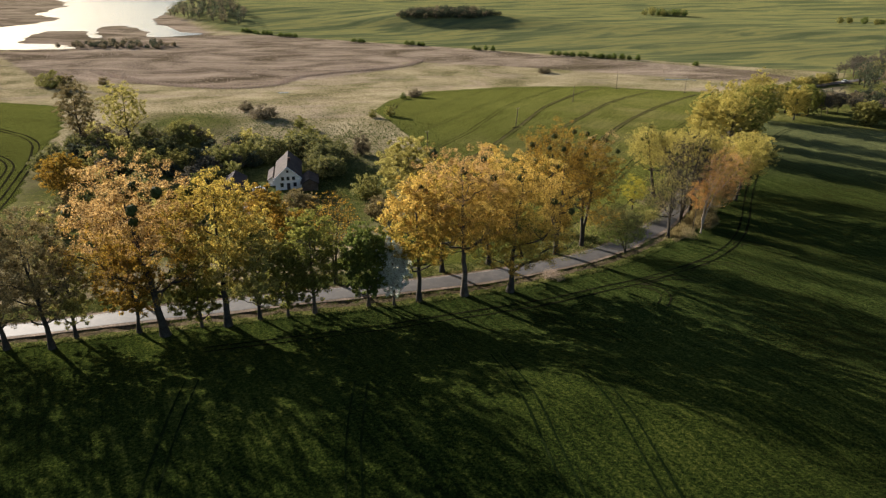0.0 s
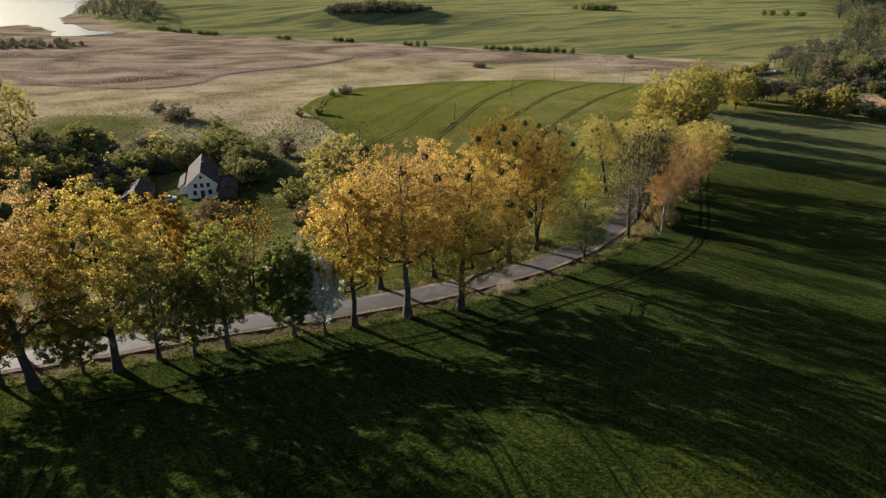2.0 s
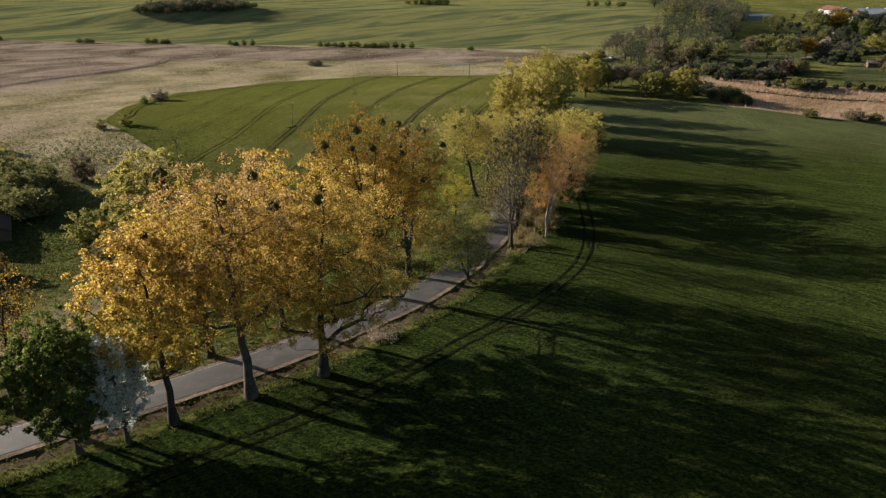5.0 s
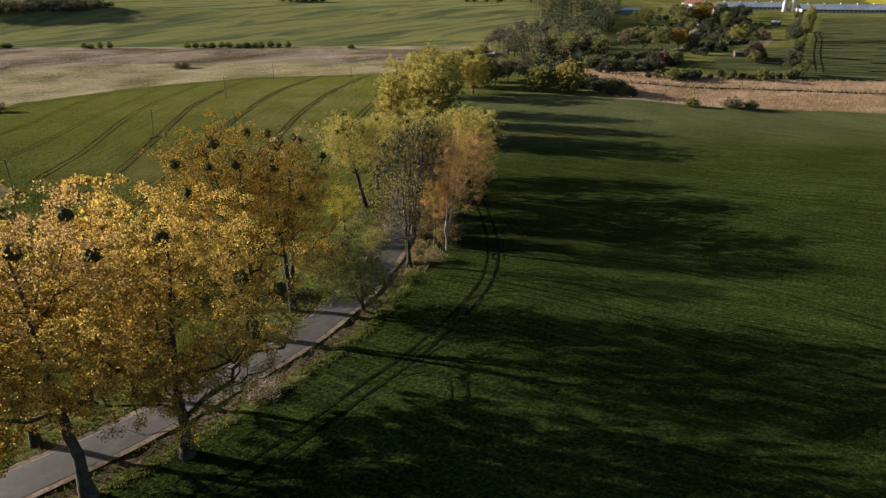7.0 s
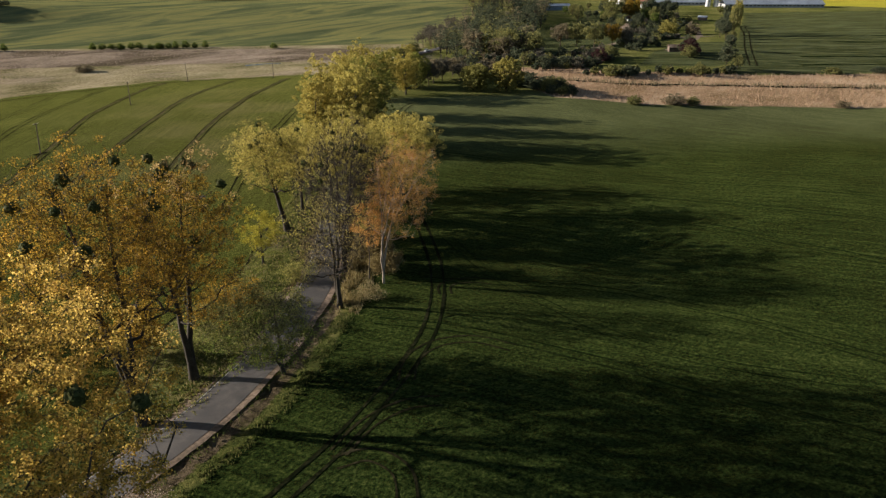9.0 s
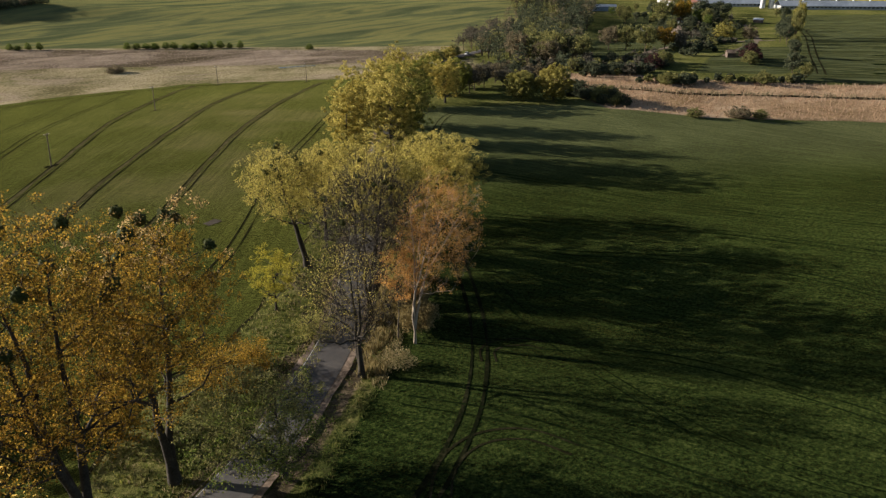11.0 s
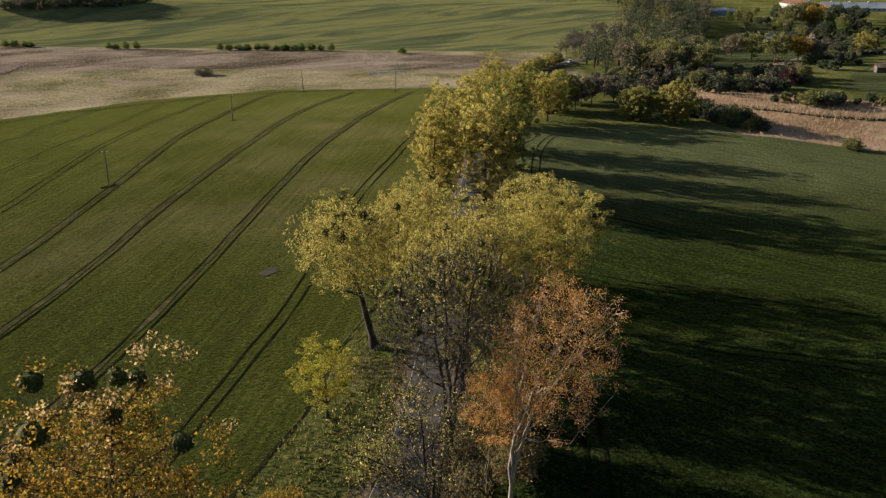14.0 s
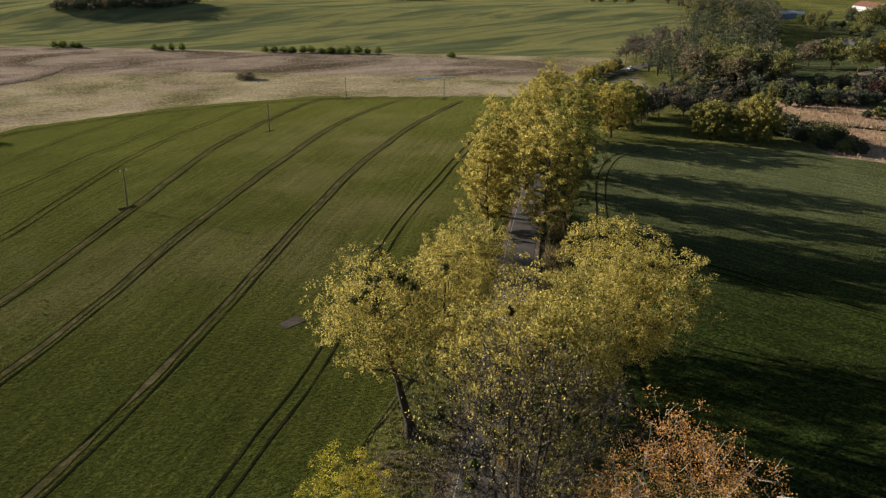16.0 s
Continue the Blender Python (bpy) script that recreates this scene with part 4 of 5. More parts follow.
make_tree("tree", 64.5, 170.5, 24.0, 15.0, "twiggy", "grey", 0.36, 9, 0.13, 640, 10, (0.5, 0), 32, "old grey roadside tree with thin yellowish leaves", leaf2="lime", split=0.76, fork=4, trunk=0.027, bough=0.085, limbs=26, lumps=0.35, twigs=9, ballsize=0.8)
make_tree("tree", 70.5, 180.5, 24.5, 14.5, "olive", "grey", 0.34, 90, 0.145, 420, 2, (1, 0), 60, "olive roadside tree in thin spring leaf", leaf2="lime", bough=0.032, lumps=0.5)
make_tree("tree", 54.4, 182.0, 10.4, 7.2, "fresh", "grey", 0.2, 66, 0.115, 150, 0, seed=33, label="small bright yellow-green tree at the field edge")
make_tree("tree", 64.4, 195.0, 21.6, 14.0, "lime", "grey", 0.38, 48, 0.145, 480, 7, (-3.0, 0.6), 34, "yellow-green roadside poplar with mistletoe", nests=((-4.6, -0.9, 18.9), (-3.2, -0.2, 19.7), (-1.9, 0.3, 19.9), (-5.4, 0.4, 17.9), (-0.6, 0.2, 19.5), (-4.0, -1.2, 17.3)), ballsize=0.95, lumps=0.6, trunk=0.027, bough=0.056, limbs=18, peak=0.58, hollow=2.6)
make_tree("tree", 78.5, 188.0, 19.5, 12, "lime", "grey", 0.26, 92, 0.145, 330, 2, seed=35, label="yellow-green roadside tree in spring leaf", lumps=0.5)
make_tree("tree", 88.5, 192.5, 21.0, 15, "lime", "grey", 0.3, 90, 0.145, 430, 4, (2, -1), 36, "yellow-green roadside tree in spring leaf", lumps=0.55, bough=0.032)
make_tree("tree", 71.8, 204.5, 18.0, 12.5, "lime", "grey", 0.28, 62, 0.168, 280, 2, seed=61, label="yellow-green roadside tree in spring leaf", lumps=0.5)
make_tree("tree", 78.5, 215.0, 16.0, 12.5, "lime", "grey", 0.22, 64, 0.15, 380, 0, seed=37, label="yellow-green roadside tree in spring leaf", lumps=0.5)
make_bush("bush", 86.0, 231.0, 7.5, 7.5, "brown", 62, 40, 0.17, 120, "brownish young tree on the road bank", "roadside bushes", "grey", 0.12, stems=3)
make_bush("bush", 89.5, 237.5, 8.5, 6.5, "olive", 63, 40, 0.17, 120, "olive young tree on the road bank", "roadside bushes", "grey", 0.12, stems=3)
make_tree("tree", 95.4, 206.0, 17.8, 13, "lime", "grey", 0.2, 60, 0.168, 330, 2, seed=38, label="olive roadside tree in thin leaf", lumps=0.5)
for i, (bx, by, bh, bw, lf, lb) in enumerate(((69.5, 168.5, 9, 6, "brown", "brownish young tree under the old roadside trees"), (73.5, 176, 10.5, 6.5, "olive", "olive young tree under the old roadside trees"), (69, 164.5, 4.5, 5, "brown", "brown brush under the old roadside trees"),
                                             (76, 182, 9, 6, "olive", "olive young tree under the old roadside trees"), (83, 189.5, 8, 6, "brown", "brownish young tree under the old roadside trees"), (73, 172, 3.0, 3.6, "brown", "brown brush under the old roadside trees"),
                                             (72.5, 186, 3.5, 3.5, "brown", "brown brush under the old roadside trees"))):
    make_bush("bush", bx, by, bh, bw, lf, 110 + i, 56, 0.17, 150, lb, "roadside bushes", "grey", 0.12, stems=3)
make_bush("bush", 56, 171, 3.2, 6, "olive", 94, 30, 0.16, 80, "rough olive bush on the road bank", "roadside bushes")
make_bush("bush", 41.5, 163, 6.2, 8.5, "amber", 95, 30, 0.17, 170, "amber bush on the road bank", "roadside bushes")
make_bush("bush", 46, 166, 4.5, 6, "amber", 97, 34, 0.15, 110, "amber bush on the road bank", "roadside bushes")
for i, (tx, ty, th, tw) in enumerate(((100.5, 253.5, 24, 13), (104.5, 240.5, 24.5, 15), (96, 247.5, 20, 11), (112, 246.5, 24, 13), (113.5, 266, 23, 13), (120, 261.5, 22, 13), (121.5, 280, 20, 13), (130.5, 276, 21, 13), (136.5, 303, 19, 12), (145.5, 301, 18, 12), (152, 328, 19, 13))):
    make_tree("tree", tx, ty, th, tw, ("lime", "lime", "lime", "green")[i % 4], "grey", 0.03, 44, 0.329, 260, 0, seed=40 + i, label="dense yellow-green roadside lime in spring leaf", hollow=2.4)


# ---- shared trees for the woods and hedges farther off ----
PROTO = {}


def far_tree(name, x, y, h, w, leaf, kind=0, label="", group="", category="tree", turn=0.0):
    """A tree or bush at a distance; alike ones share their meshes."""
    key = (leaf, kind)
    if key not in PROTO:
        rng = np.random.default_rng(hash_of(leaf) + kind)
        wood = Shell()
        low = (0.22, 0.04, 0.3)[kind]
        C = envelope(rng, 150, 0.5, low, 1.0, (0.3, 0.16, 0.36)[kind], (2.6, 3.0, 1.6)[kind], (0.5, 0.3, 0.5)[kind], hash_of(leaf) + kind, (4, 2, 6)[kind], 0.17)
        if kind == 1:
            for i in range(5):
                a = i * 1.3
                tube(wood, arc(np.zeros(3), np.array([0.25 * math.cos(a), 0.25 * math.sin(a), 0.6]), -0.05, 4), np.linspace(0.022, 0.006, 4), 4)
        else:
            tube(wood, np.column_stack([np.zeros(5), np.zeros(5), np.linspace(0, 0.85, 5)]), np.linspace(0.026, 0.006, 5), 6)
            for j in range(24):
                b = np.array([0, 0, max(low * 0.8, C[j, 2] * 0.7)])
                tube(wood, arc(b, C[j], 0.03, 4), np.linspace(0.010, 0.003, 4), 3)
        q = leaves(rng, C, 0.05 if kind < 2 else 0.035, (19, 20, 5)[kind], (0.042, 0.051, 0.039)[kind])
        PROTO[key] = (wood.mesh("trunk", BARK["brown"], True), quad_mesh("crown", q, LEAF[leaf]))
    ob = empty(name, pose(x, y, float(sheet_z(x, y)) - 0.05, 0, 0, turn) @ Matrix.Diagonal((w, w, h, 1)), label, category, group)
    hang("trunk", PROTO[key][0], ob)
    hang("crown", PROTO[key][1], ob)
    return ob


def hash_of(text):
    return sum((i + 1) * ord(c) for i, c in enumerate(text)) % 97


def strewn(seed, n, poly, hs, leafs, kind, gap):
    """Places, heights, widths, leaf and turn of n plants strewn inside an outline."""
    rng = np.random.default_rng(seed)
    xs, ys = [p[0] for p in poly], [p[1] for p in poly]
    placed = []
    for _ in range(n * 40):
        if len(placed) == n:
            break
        x, y = rng.uniform(min(xs), max(xs)), rng.uniform(min(ys), max(ys))
        if inside(poly, np.array([x]), np.array([y]), 0.01)[0] < 0.5 or any((x - q[0]) ** 2 + (y - q[1]) ** 2 < gap * gap for q in placed):
            continue
        h = rng.uniform(*hs)
        placed.append((x, y, h, h * rng.uniform(0.7, 1.05) * (1.3 if kind == 1 else 0.85), leafs[int(rng.integers(len(leafs)))], rng.uniform(0, 360)))
    return placed


def scatter(seed, n, poly, hs, leafs, kind, label, group, category="tree", gap=4.0):
    """Trees or bushes, each a thing, strewn inside an outline."""
    for x, y, h, w, leaf, turn in strewn(seed, n, poly, hs, leafs, kind, gap):
        far_tree("bush" if kind == 1 else "tree", x, y, h, w, leaf, kind, label, group, category, turn)


def thicket(name, seed, n, poly, hs, leafs, kind, label, category, gap=4.0, per=13):
    """Far bushes that nobody could count, as one object of stuff."""
    quads, mats, names = [], [], sorted(set(leafs))
    for i, (x, y, h, w, leaf, turn) in enumerate(strewn(seed, n, poly, hs, leafs, kind, gap)):
        rng = np.random.default_rng(seed * 1000 + i)
        C = envelope(rng, 70, w / 2, h * (0.04 if kind == 1 else 0.16), h, 0.24, 2.8, 0.4, seed + i, 3, 0.17)
        q = leaves(rng, C, 0.055 * w, per, 0.55)
        q += np.array([x, y, float(sheet_z(x, y))])
        quads.append(q)
        mats.append(np.full(len(q), names.index(leaf)))
        sh = Shell()
        for a in range(3):
            tube(sh, arc(np.array([x, y, float(sheet_z(x, y)) - 0.1]), np.array([x + 0.15 * w * math.cos(a * 2.1), y + 0.15 * w * math.sin(a * 2.1), float(sheet_z(x, y)) + 0.7 * h]), -0.05, 3), (0.03 * w, 0.02 * w, 0.008 * w), 4)
        V = np.concatenate(sh.v)
        F = np.array(sh.f)
        quads.append(V[np.concatenate([F[:, [0, 1, 2]], F[:, [0, 2, 3]]])])
        mats.append(np.full(2 * len(F), len(names)))
    me = quad_mesh(name, np.concatenate(quads), LEAF[names[0]])
    for nm in names[1:]:
        me.materials.append(LEAF[nm])
    me.materials.append(BARK["brown"])
    me.polygons.foreach_set("material_index", np.concatenate(mats).astype(np.int32))
    return tagged(new(name, me), label, category, kind="stuff")


BUSH = "bushy shrub in dull spring leaf"
# thicket round the house
for tx, ty, th, tw, lf, lb in ((-121, 254, 24, 17, "willow", "tall pale olive-leaved tree in the thicket"), (-135, 247, 26, 13, "brown", "tall half-bare tree in the thicket"), (-112, 190, 14.5, 13, "amber", "amber tree at the thicket's edge"),
                               (-99, 251, 10, 12, "olive", "round olive tree behind the house")):
    make_tree("tree", tx, ty, th, tw, lf, "grey", 0.2, 40, 0.36, 260, 0, seed=int(th * 10), label=lb, group="thicket trees", tuft=3, lumps=0.25, bough=0.04)
scatter(3, 76, [(-138, 222), (-122, 205), (-100, 214), (-72, 220), (-58, 232), (-62, 250), (-84, 256), (-142, 266)], (4.0, 9.0), ("moss", "olive", "willow", "wood", "willow", "moss", "bark_brown"), 1, BUSH, "thicket bushes", "bush", 5)
scatter(4, 24, [(-110, 172), (-95, 150), (-75, 168), (-88, 205), (-114, 200)], (4, 8), ("olive", "moss", "brown", "willow"), 1, BUSH, "thicket bushes", "bush", 5)
scatter(5, 20, [(-46, 226), (-38, 212), (-34, 216), (-36, 232), (-48, 252), (-60, 256)], (5, 9), ("moss", "olive", "moss"), 1, BUSH, "thicket bushes", "bush", 3.6)
scatter(6, 24, [(-75, 146), (-32, 148), (-38, 186), (-58, 190), (-80, 175)], (3, 6.5), ("olive", "amber", "brown", "olive"), 1, "garden shrub before the house", "garden bushes", "bush", 4)
scatter(23, 9, [(-82, 200), (-66, 205), (-64, 225), (-84, 228)], (4, 8), ("olive", "twiggy", "brown"), 1, "garden shrub beside the house", "garden bushes", "bush", 4)
make_tree("willow_tree", -10.5, 194, 18.5, 18.5, "willow", "grey", 0.04, 74, 0.36, 280, 0, seed=77, label="round pale olive willow in the meadow", group="meadow trees", category="willow", lumps=0.22, hollow=2.8, tuft=3)
far_tree("bush", -23, 194, 8, 9, "olive", 1, BUSH, "meadow bushes", "bush")
far_tree("bush", -18, 175, 6.5, 8, "brown", 1, BUSH, "meadow bushes", "bush", 40)
far_tree("bush", -30, 242, 8.5, 6.5, "bark_brown", 1, BUSH, "meadow bushes", "bush", 80)
for bx, by, bh, bw, lf in ((-80, 300, 6.5, 13, "bark_brown"), (-60.7, 283, 5.5, 5.5, "olive"), (-93, 318, 5, 7, "bark_brown"), (-24, 305, 5, 5, "olive"), (-31.7, 302, 4.2, 4, "olive"), (-20.8, 355, 3.6, 3.8, "dark"), (-14.8, 362, 4.8, 7.8, "bark_brown"),
                           (-229, 402, 11, 13, "olive"), (-218, 397, 9.5, 8, "brown"), (69, 468, 4, 9, "bark_brown"), (-240, 410, 8, 9, "olive"), (-205, 412, 6, 6, "brown")):
    far_tree("bush", bx, by, bh, bw, lf, 1, "lone bush in the open meadow", "meadow bushes", "bush", bx)
# hedge bushes along the foot of the far hill
rng = np.random.default_rng(8)
for hx, hy, n in ((-75, 645, 3), (-22, 622, 4), (36, 585, 4), (98, 553, 4), (116, 545, 5), (138, 533, 6), (-150, 690, 4), (-180, 712, 5), (-200, 730, 4), (185, 500, 1)):
    for k in range(n):
        far_tree("bush", hx + (k - n / 2) * 5 + rng.uniform(-1, 1), hy - (k - n / 2) * 2.6 + rng.uniform(-1.5, 1.5), rng.uniform(3, 5), rng.uniform(4, 7), "dark", 1, "small dark hedge bush below the hill", "hedge bushes", "bush", k * 70)
# copse on the hill, groves farther off, trees by the lake
thicket("copse", 9, 130, [(-48, 732), (-20, 716), (30, 700), (58, 708), (24, 730), (-30, 748)], (3.5, 7), ("wood", "wood", "bark_brown"), 1, "dark bush of the copse on the hill", "bush", 3.6, 5)
thicket("grove", 10, 14, [(225, 800), (262, 775), (275, 790), (240, 815)], (6, 9), ("dark", "olive"), 1, "dark bush in a field grove", "bush", 5)
thicket("grove", 11, 8, [(380, 700), (420, 670), (430, 690), (395, 715)], (5, 8), ("dark", "olive"), 1, "dark bush in a field grove", "bush", 5)
thicket("lakeside_trees", 12, 80, [(-352, 912), (-300, 850), (-250, 800), (-226, 784), (-222, 806), (-262, 900), (-300, 960), (-350, 990)], (8, 15), ("wood", "wood", "bark_brown"), 0, "grey-green tree on the lake shore", "tree", 7, 6)
thicket("lakeside_bushes", 13, 50, [(-335, 600), (-250, 590), (-230, 612), (-260, 640), (-330, 632)], (3, 6), ("bark_brown", "wood"), 1, "willow bush on the lake shore", "bush", 5, 5)
# trees at the end of the near field
for i, (tx, ty, th, tw, lf, lb) in enumerate(((158, 301, 16.5, 12, "lime", "dense yellow-green lime at the field's end"), (168, 309, 15.5, 12.5, "green", "dense green lime at the field's end"), (162, 318, 15, 11, "green", "dense green lime at the field's end"))):
    make_tree("tree", tx, ty, th, tw, lf, "grey", 0.06, 44, 0.329, 240, 0, seed=140 + i, label=lb, group="field-end trees", hollow=2.4, lumps=0.25)
for tx, ty, th, tw, lf, kd in ((176, 312, 11, 8, "twiggy", 0), (181, 316, 11, 9, "bark_brown", 0), (187, 318, 11, 8, "twiggy", 0), (195, 316, 8, 8, "twiggy", 0), (201, 311, 7, 8, "bark_brown", 1), (186, 327, 10, 9, "wood", 0), (199, 327, 9, 9, "bark_brown", 0), (210, 320, 7, 8, "twiggy", 1), (214, 333, 8, 8, "wood", 1), (174, 328, 11, 9, "moss", 0)):
    far_tree("tree" if kd == 0 else "bush", tx, ty, th, tw, lf, kd, "grey-brown tree in thin leaf at the field's end" if lf != "moss" else "olive tree at the field's end", "field-end trees", "tree" if kd == 0 else "bush", tx * 7)
for i, (tx, ty, th, tw) in enumerate(((184.5, 291, 10.5, 11.5), (193.5, 283, 13.5, 13.5))):
    make_tree("willow_tree", tx, ty, th, tw, ("olive", "willow")[i], "brown", 0.02, 56, 0.40, 260, 0, seed=150 + i, label="round olive willow at the field's end", group="field-end trees", category="willow", hollow=2.8, lumps=0.14, tuft=2, fork=3)
for i, (hx, hy) in enumerate(((216, 407), (222, 411.5), (229, 417), (236, 422), (243, 428), (209, 402))):
    far_tree("bush", hx, hy, 6.2 + 0.4 * (i % 3), 8.5, ("lime", "moss", "willow")[i % 3], 1, "yellow-green bush beside the far road", "far roadside bushes", "bush", hx * 3)
far_tree("tree", 190, 363, 7, 7.5, "white", 1, "low roadside tree in white blossom", "far roadside trees")
far_tree("tree", 180, 349, 8, 7, "moss", 0, "olive tree beside the far road", "far roadside trees")
scatter(24, 22, [(203, 290), (206, 264), (214, 262), (216, 284), (210, 300)], (3.6, 6.0), ("wood", "wood", "moss"), 1, "dark bush at the field's end", "field-end bushes", "bush", 3.2)
# the valley wood, leafless along its sunny edge
WOOD_EDGE = [(230, 374), (254, 352), (270, 340), (284, 372), (302, 402), (350, 442), (404, 484), (470, 560), (560, 650), (640, 760), (500, 760), (430, 620), (356, 520), (306, 470), (268, 434), (244, 404)]
thicket("wood", 16, 230, WOOD_EDGE, (11, 19), ("wood", "wood", "moss", "wood", "wood", "bark_brown", "wood"), 0, "dense mixed wood in the valley below the hill", "wood", 6, 10)
scatter(17, 34, [(252, 440), (270, 446), (292, 452), (330, 486), (318, 496), (276, 470)], (10, 13), ("twiggy",), 2, "bare grey-brown tree at the wood's edge", "valley wood", "tree", 3.4)
thicket("thicket", 15, 40, [(212, 336), (232, 326), (262, 334), (282, 366), (268, 372), (238, 372), (220, 362)], (4, 8), ("wood", "wood", "twiggy", "bark_brown", "moss"), 1, BUSH, "bush", 4.5)
scatter(25, 16, [(246, 372), (262, 350), (276, 352), (290, 384), (280, 396), (258, 392)], (12, 17), ("moss", "bark_brown", "wood", "moss"), 0, "tall tree at the wood's edge", "valley wood", "tree", 6)
# gardens of the village
thicket("thicket", 18, 46, [(238, 318), (262, 306), (292, 318), (318, 344), (306, 356), (270, 338)], (3, 6), ("wood", "moss", "twiggy", "wood"), 1, "garden shrub in patchy spring leaf", "bush", 4.5)
thicket("thicket", 19, 120, [(318, 344), (340, 330), (440, 392), (540, 450), (600, 520), (500, 520), (400, 420), (350, 362)], (2.5, 7), ("moss", "wood", "wood", "wood", "twiggy"), 1, "garden shrub in patchy spring leaf", "bush", 4.5)
thicket("hedge", 27, 40, [(360, 372), (420, 372), (425, 378), (365, 379)], (2.5, 4), ("wood", "twiggy"), 1, "dark garden hedge", "hedge", 2.5)
thicket("hedge", 28, 24, [(240, 300), (262, 288), (300, 270), (322, 264), (324, 269), (300, 277), (262, 295)], (2.2, 4.2), ("moss", "moss", "wood"), 1, "olive bushes along the edge of the reeds", "hedge", 3.4)
scatter(20, 40, [(440, 430), (500, 440), (620, 520), (650, 610), (540, 610), (470, 530)], (7, 15), ("moss", "wood", "dark", "wood"), 0, "round green tree in a garden", "garden trees", "tree", 8)
scatter(21, 18, [(322, 276), (330, 272), (660, 492), (650, 500)], (6, 13), ("moss", "wood", "wood"), 0, "slim olive tree in the field hedge", "field hedge", "tree", 8)
GARDEN = ((330, 394, 14.5, 12, "bark_brown", 0, "half-bare brown garden tree"), (336, 386, 15, 13, "moss", 0, "olive garden tree in spring leaf"), (337, 372, 15.5, 14, "moss", 0, "olive garden tree in spring leaf"), (346, 366, 14, 12, "amber", 0, "amber garden tree in spring leaf"), (352, 360, 12, 8, "twiggy", 0, "bare brown garden tree"),
          (234, 319, 9.6, 6, "moss", 2, "thin half-bare tree by the reeds"), (250, 322, 6.3, 8, "wood", 1, "dark garden bush among the plots"), (256, 316, 6, 8, "wood", 1, "dark garden bush among the plots"), (263, 312, 5.5, 8, "wood", 1, "dark garden bush among the plots"), (270, 318, 5, 7, "moss", 1, "olive garden bush among the plots"),
          (284, 318, 7.5, 9, "maroon", 1, "dark red-leaved garden bush"), (258, 287, 6, 7, "moss", 1, "olive bush beside the reeds"), (267, 285, 5, 8, "wood", 1, "dark bush beside the reeds"), (302, 328, 7, 12, "moss", 1, "wide olive bush in a garden"), (294, 322, 7, 8, "moss", 1, "olive bush in a garden"), (299, 270, 6.3, 7, "moss", 1, "olive bush beside the reeds"),
          (497, 503, 20, 17, "moss", 0, "tall olive garden tree"), (510, 494, 19, 16, "amber", 0, "tall amber garden tree"), (534, 494, 20, 16, "wood", 0, "tall dark garden tree"), (438, 396, 11, 15, "willow", 1, "wide pale olive bush in a garden"), (448, 384, 9, 11, "bark_brown", 1, "brown bush in a garden"),
          (344, 309, 9, 11, "maroon", 1, "dark red-leaved garden bush"), (351, 316, 10, 10, "wood", 1, "dark bush in a garden"), (336, 303, 7, 9, "moss", 1, "olive bush in a garden"), (420, 420, 8, 8, "pink", 1, "pale flowering bush in a garden"), (411, 414, 7, 8, "pink", 1, "pale flowering bush in a garden"), (400, 402, 8, 9, "twiggy", 1, "bare brown bush in a garden"),
          (448, 352, 21, 8, "moss", 0, "tall slim poplar in the field hedge"), (457, 357, 24, 8, "willow", 0, "tall slim poplar in the field hedge"), (468, 364, 22, 7.5, "moss", 0, "tall slim poplar in the field hedge"), (326, 268, 8, 6, "moss", 0, "slim olive tree in the field hedge"))
for tx, ty, th, tw, lf, kd, lb in GARDEN:
    far_tree("tree" if kd != 1 else "bush", tx, ty, th, tw, lf, kd, lb, "garden plants", "tree" if kd != 1 else "bush", tx)
for tx, ty, th, tw, lf in ((220, 241, 3.5, 6.5, "moss"), (236, 235, 4.2, 9, "bark_brown"), (243, 232, 3.5, 6, "moss"), (300, 204, 3, 6, "bark_brown"), (366, 242, 3.5, 9, "moss"), (391, 232, 3, 10, "wood"), (404, 228, 3, 9, "wood")):
    far_tree("bush", tx, ty, th, tw, lf, 1, "low willow bush in the reeds", "reed bushes", "bush", tx)


# ---- grass, reeds and dry brush: stuff nobody could count ----
def tufts(name, n, where, high, wide, leaf, label, category, seed, blades=3, patchy=False):
    """Upright tufts of blades; where(rng, n) gives their places."""
    rng = np.random.default_rng(seed)
    P = where(rng, n)
    if patchy:
        P = P[[noise.noise(Vector((x * 0.45, y * 0.45, seed))) + 0.5 * noise.noise(Vector((x * 1.3, y * 1.3, seed))) > rng.uniform(-0.3, 0.45) for x, y in P]]
    P = np.repeat(P, blades, 0)
    m = len(P)
    P = P + rng.normal(0, wide * 0.4, (m, 2))
    z = sheet_z(P[:, 0], P[:, 1]) - 0.03
    a = rng.uniform(0, 2 * np.pi, m)
    h = high * rng.uniform(0.55, 1.25, m)
    u = np.column_stack([np.cos(a), np.sin(a), np.zeros(m)]) * (wide * rng.uniform(0.35, 0.8, m))[:, None]
    lean = np.column_stack([rng.normal(0, 0.3, m) * h, rng.normal(0, 0.3, m) * h, h])
    b = np.column_stack([P, z])
    q = np.stack([b - u * 0.5, b + u * 0.5, b + lean + u * 0.22, b + lean * 0.96 - u * 0.22], 1)
    return tagged(new(name, quad_mesh(name, q, LEAF[leaf])), label, category, kind="stuff")


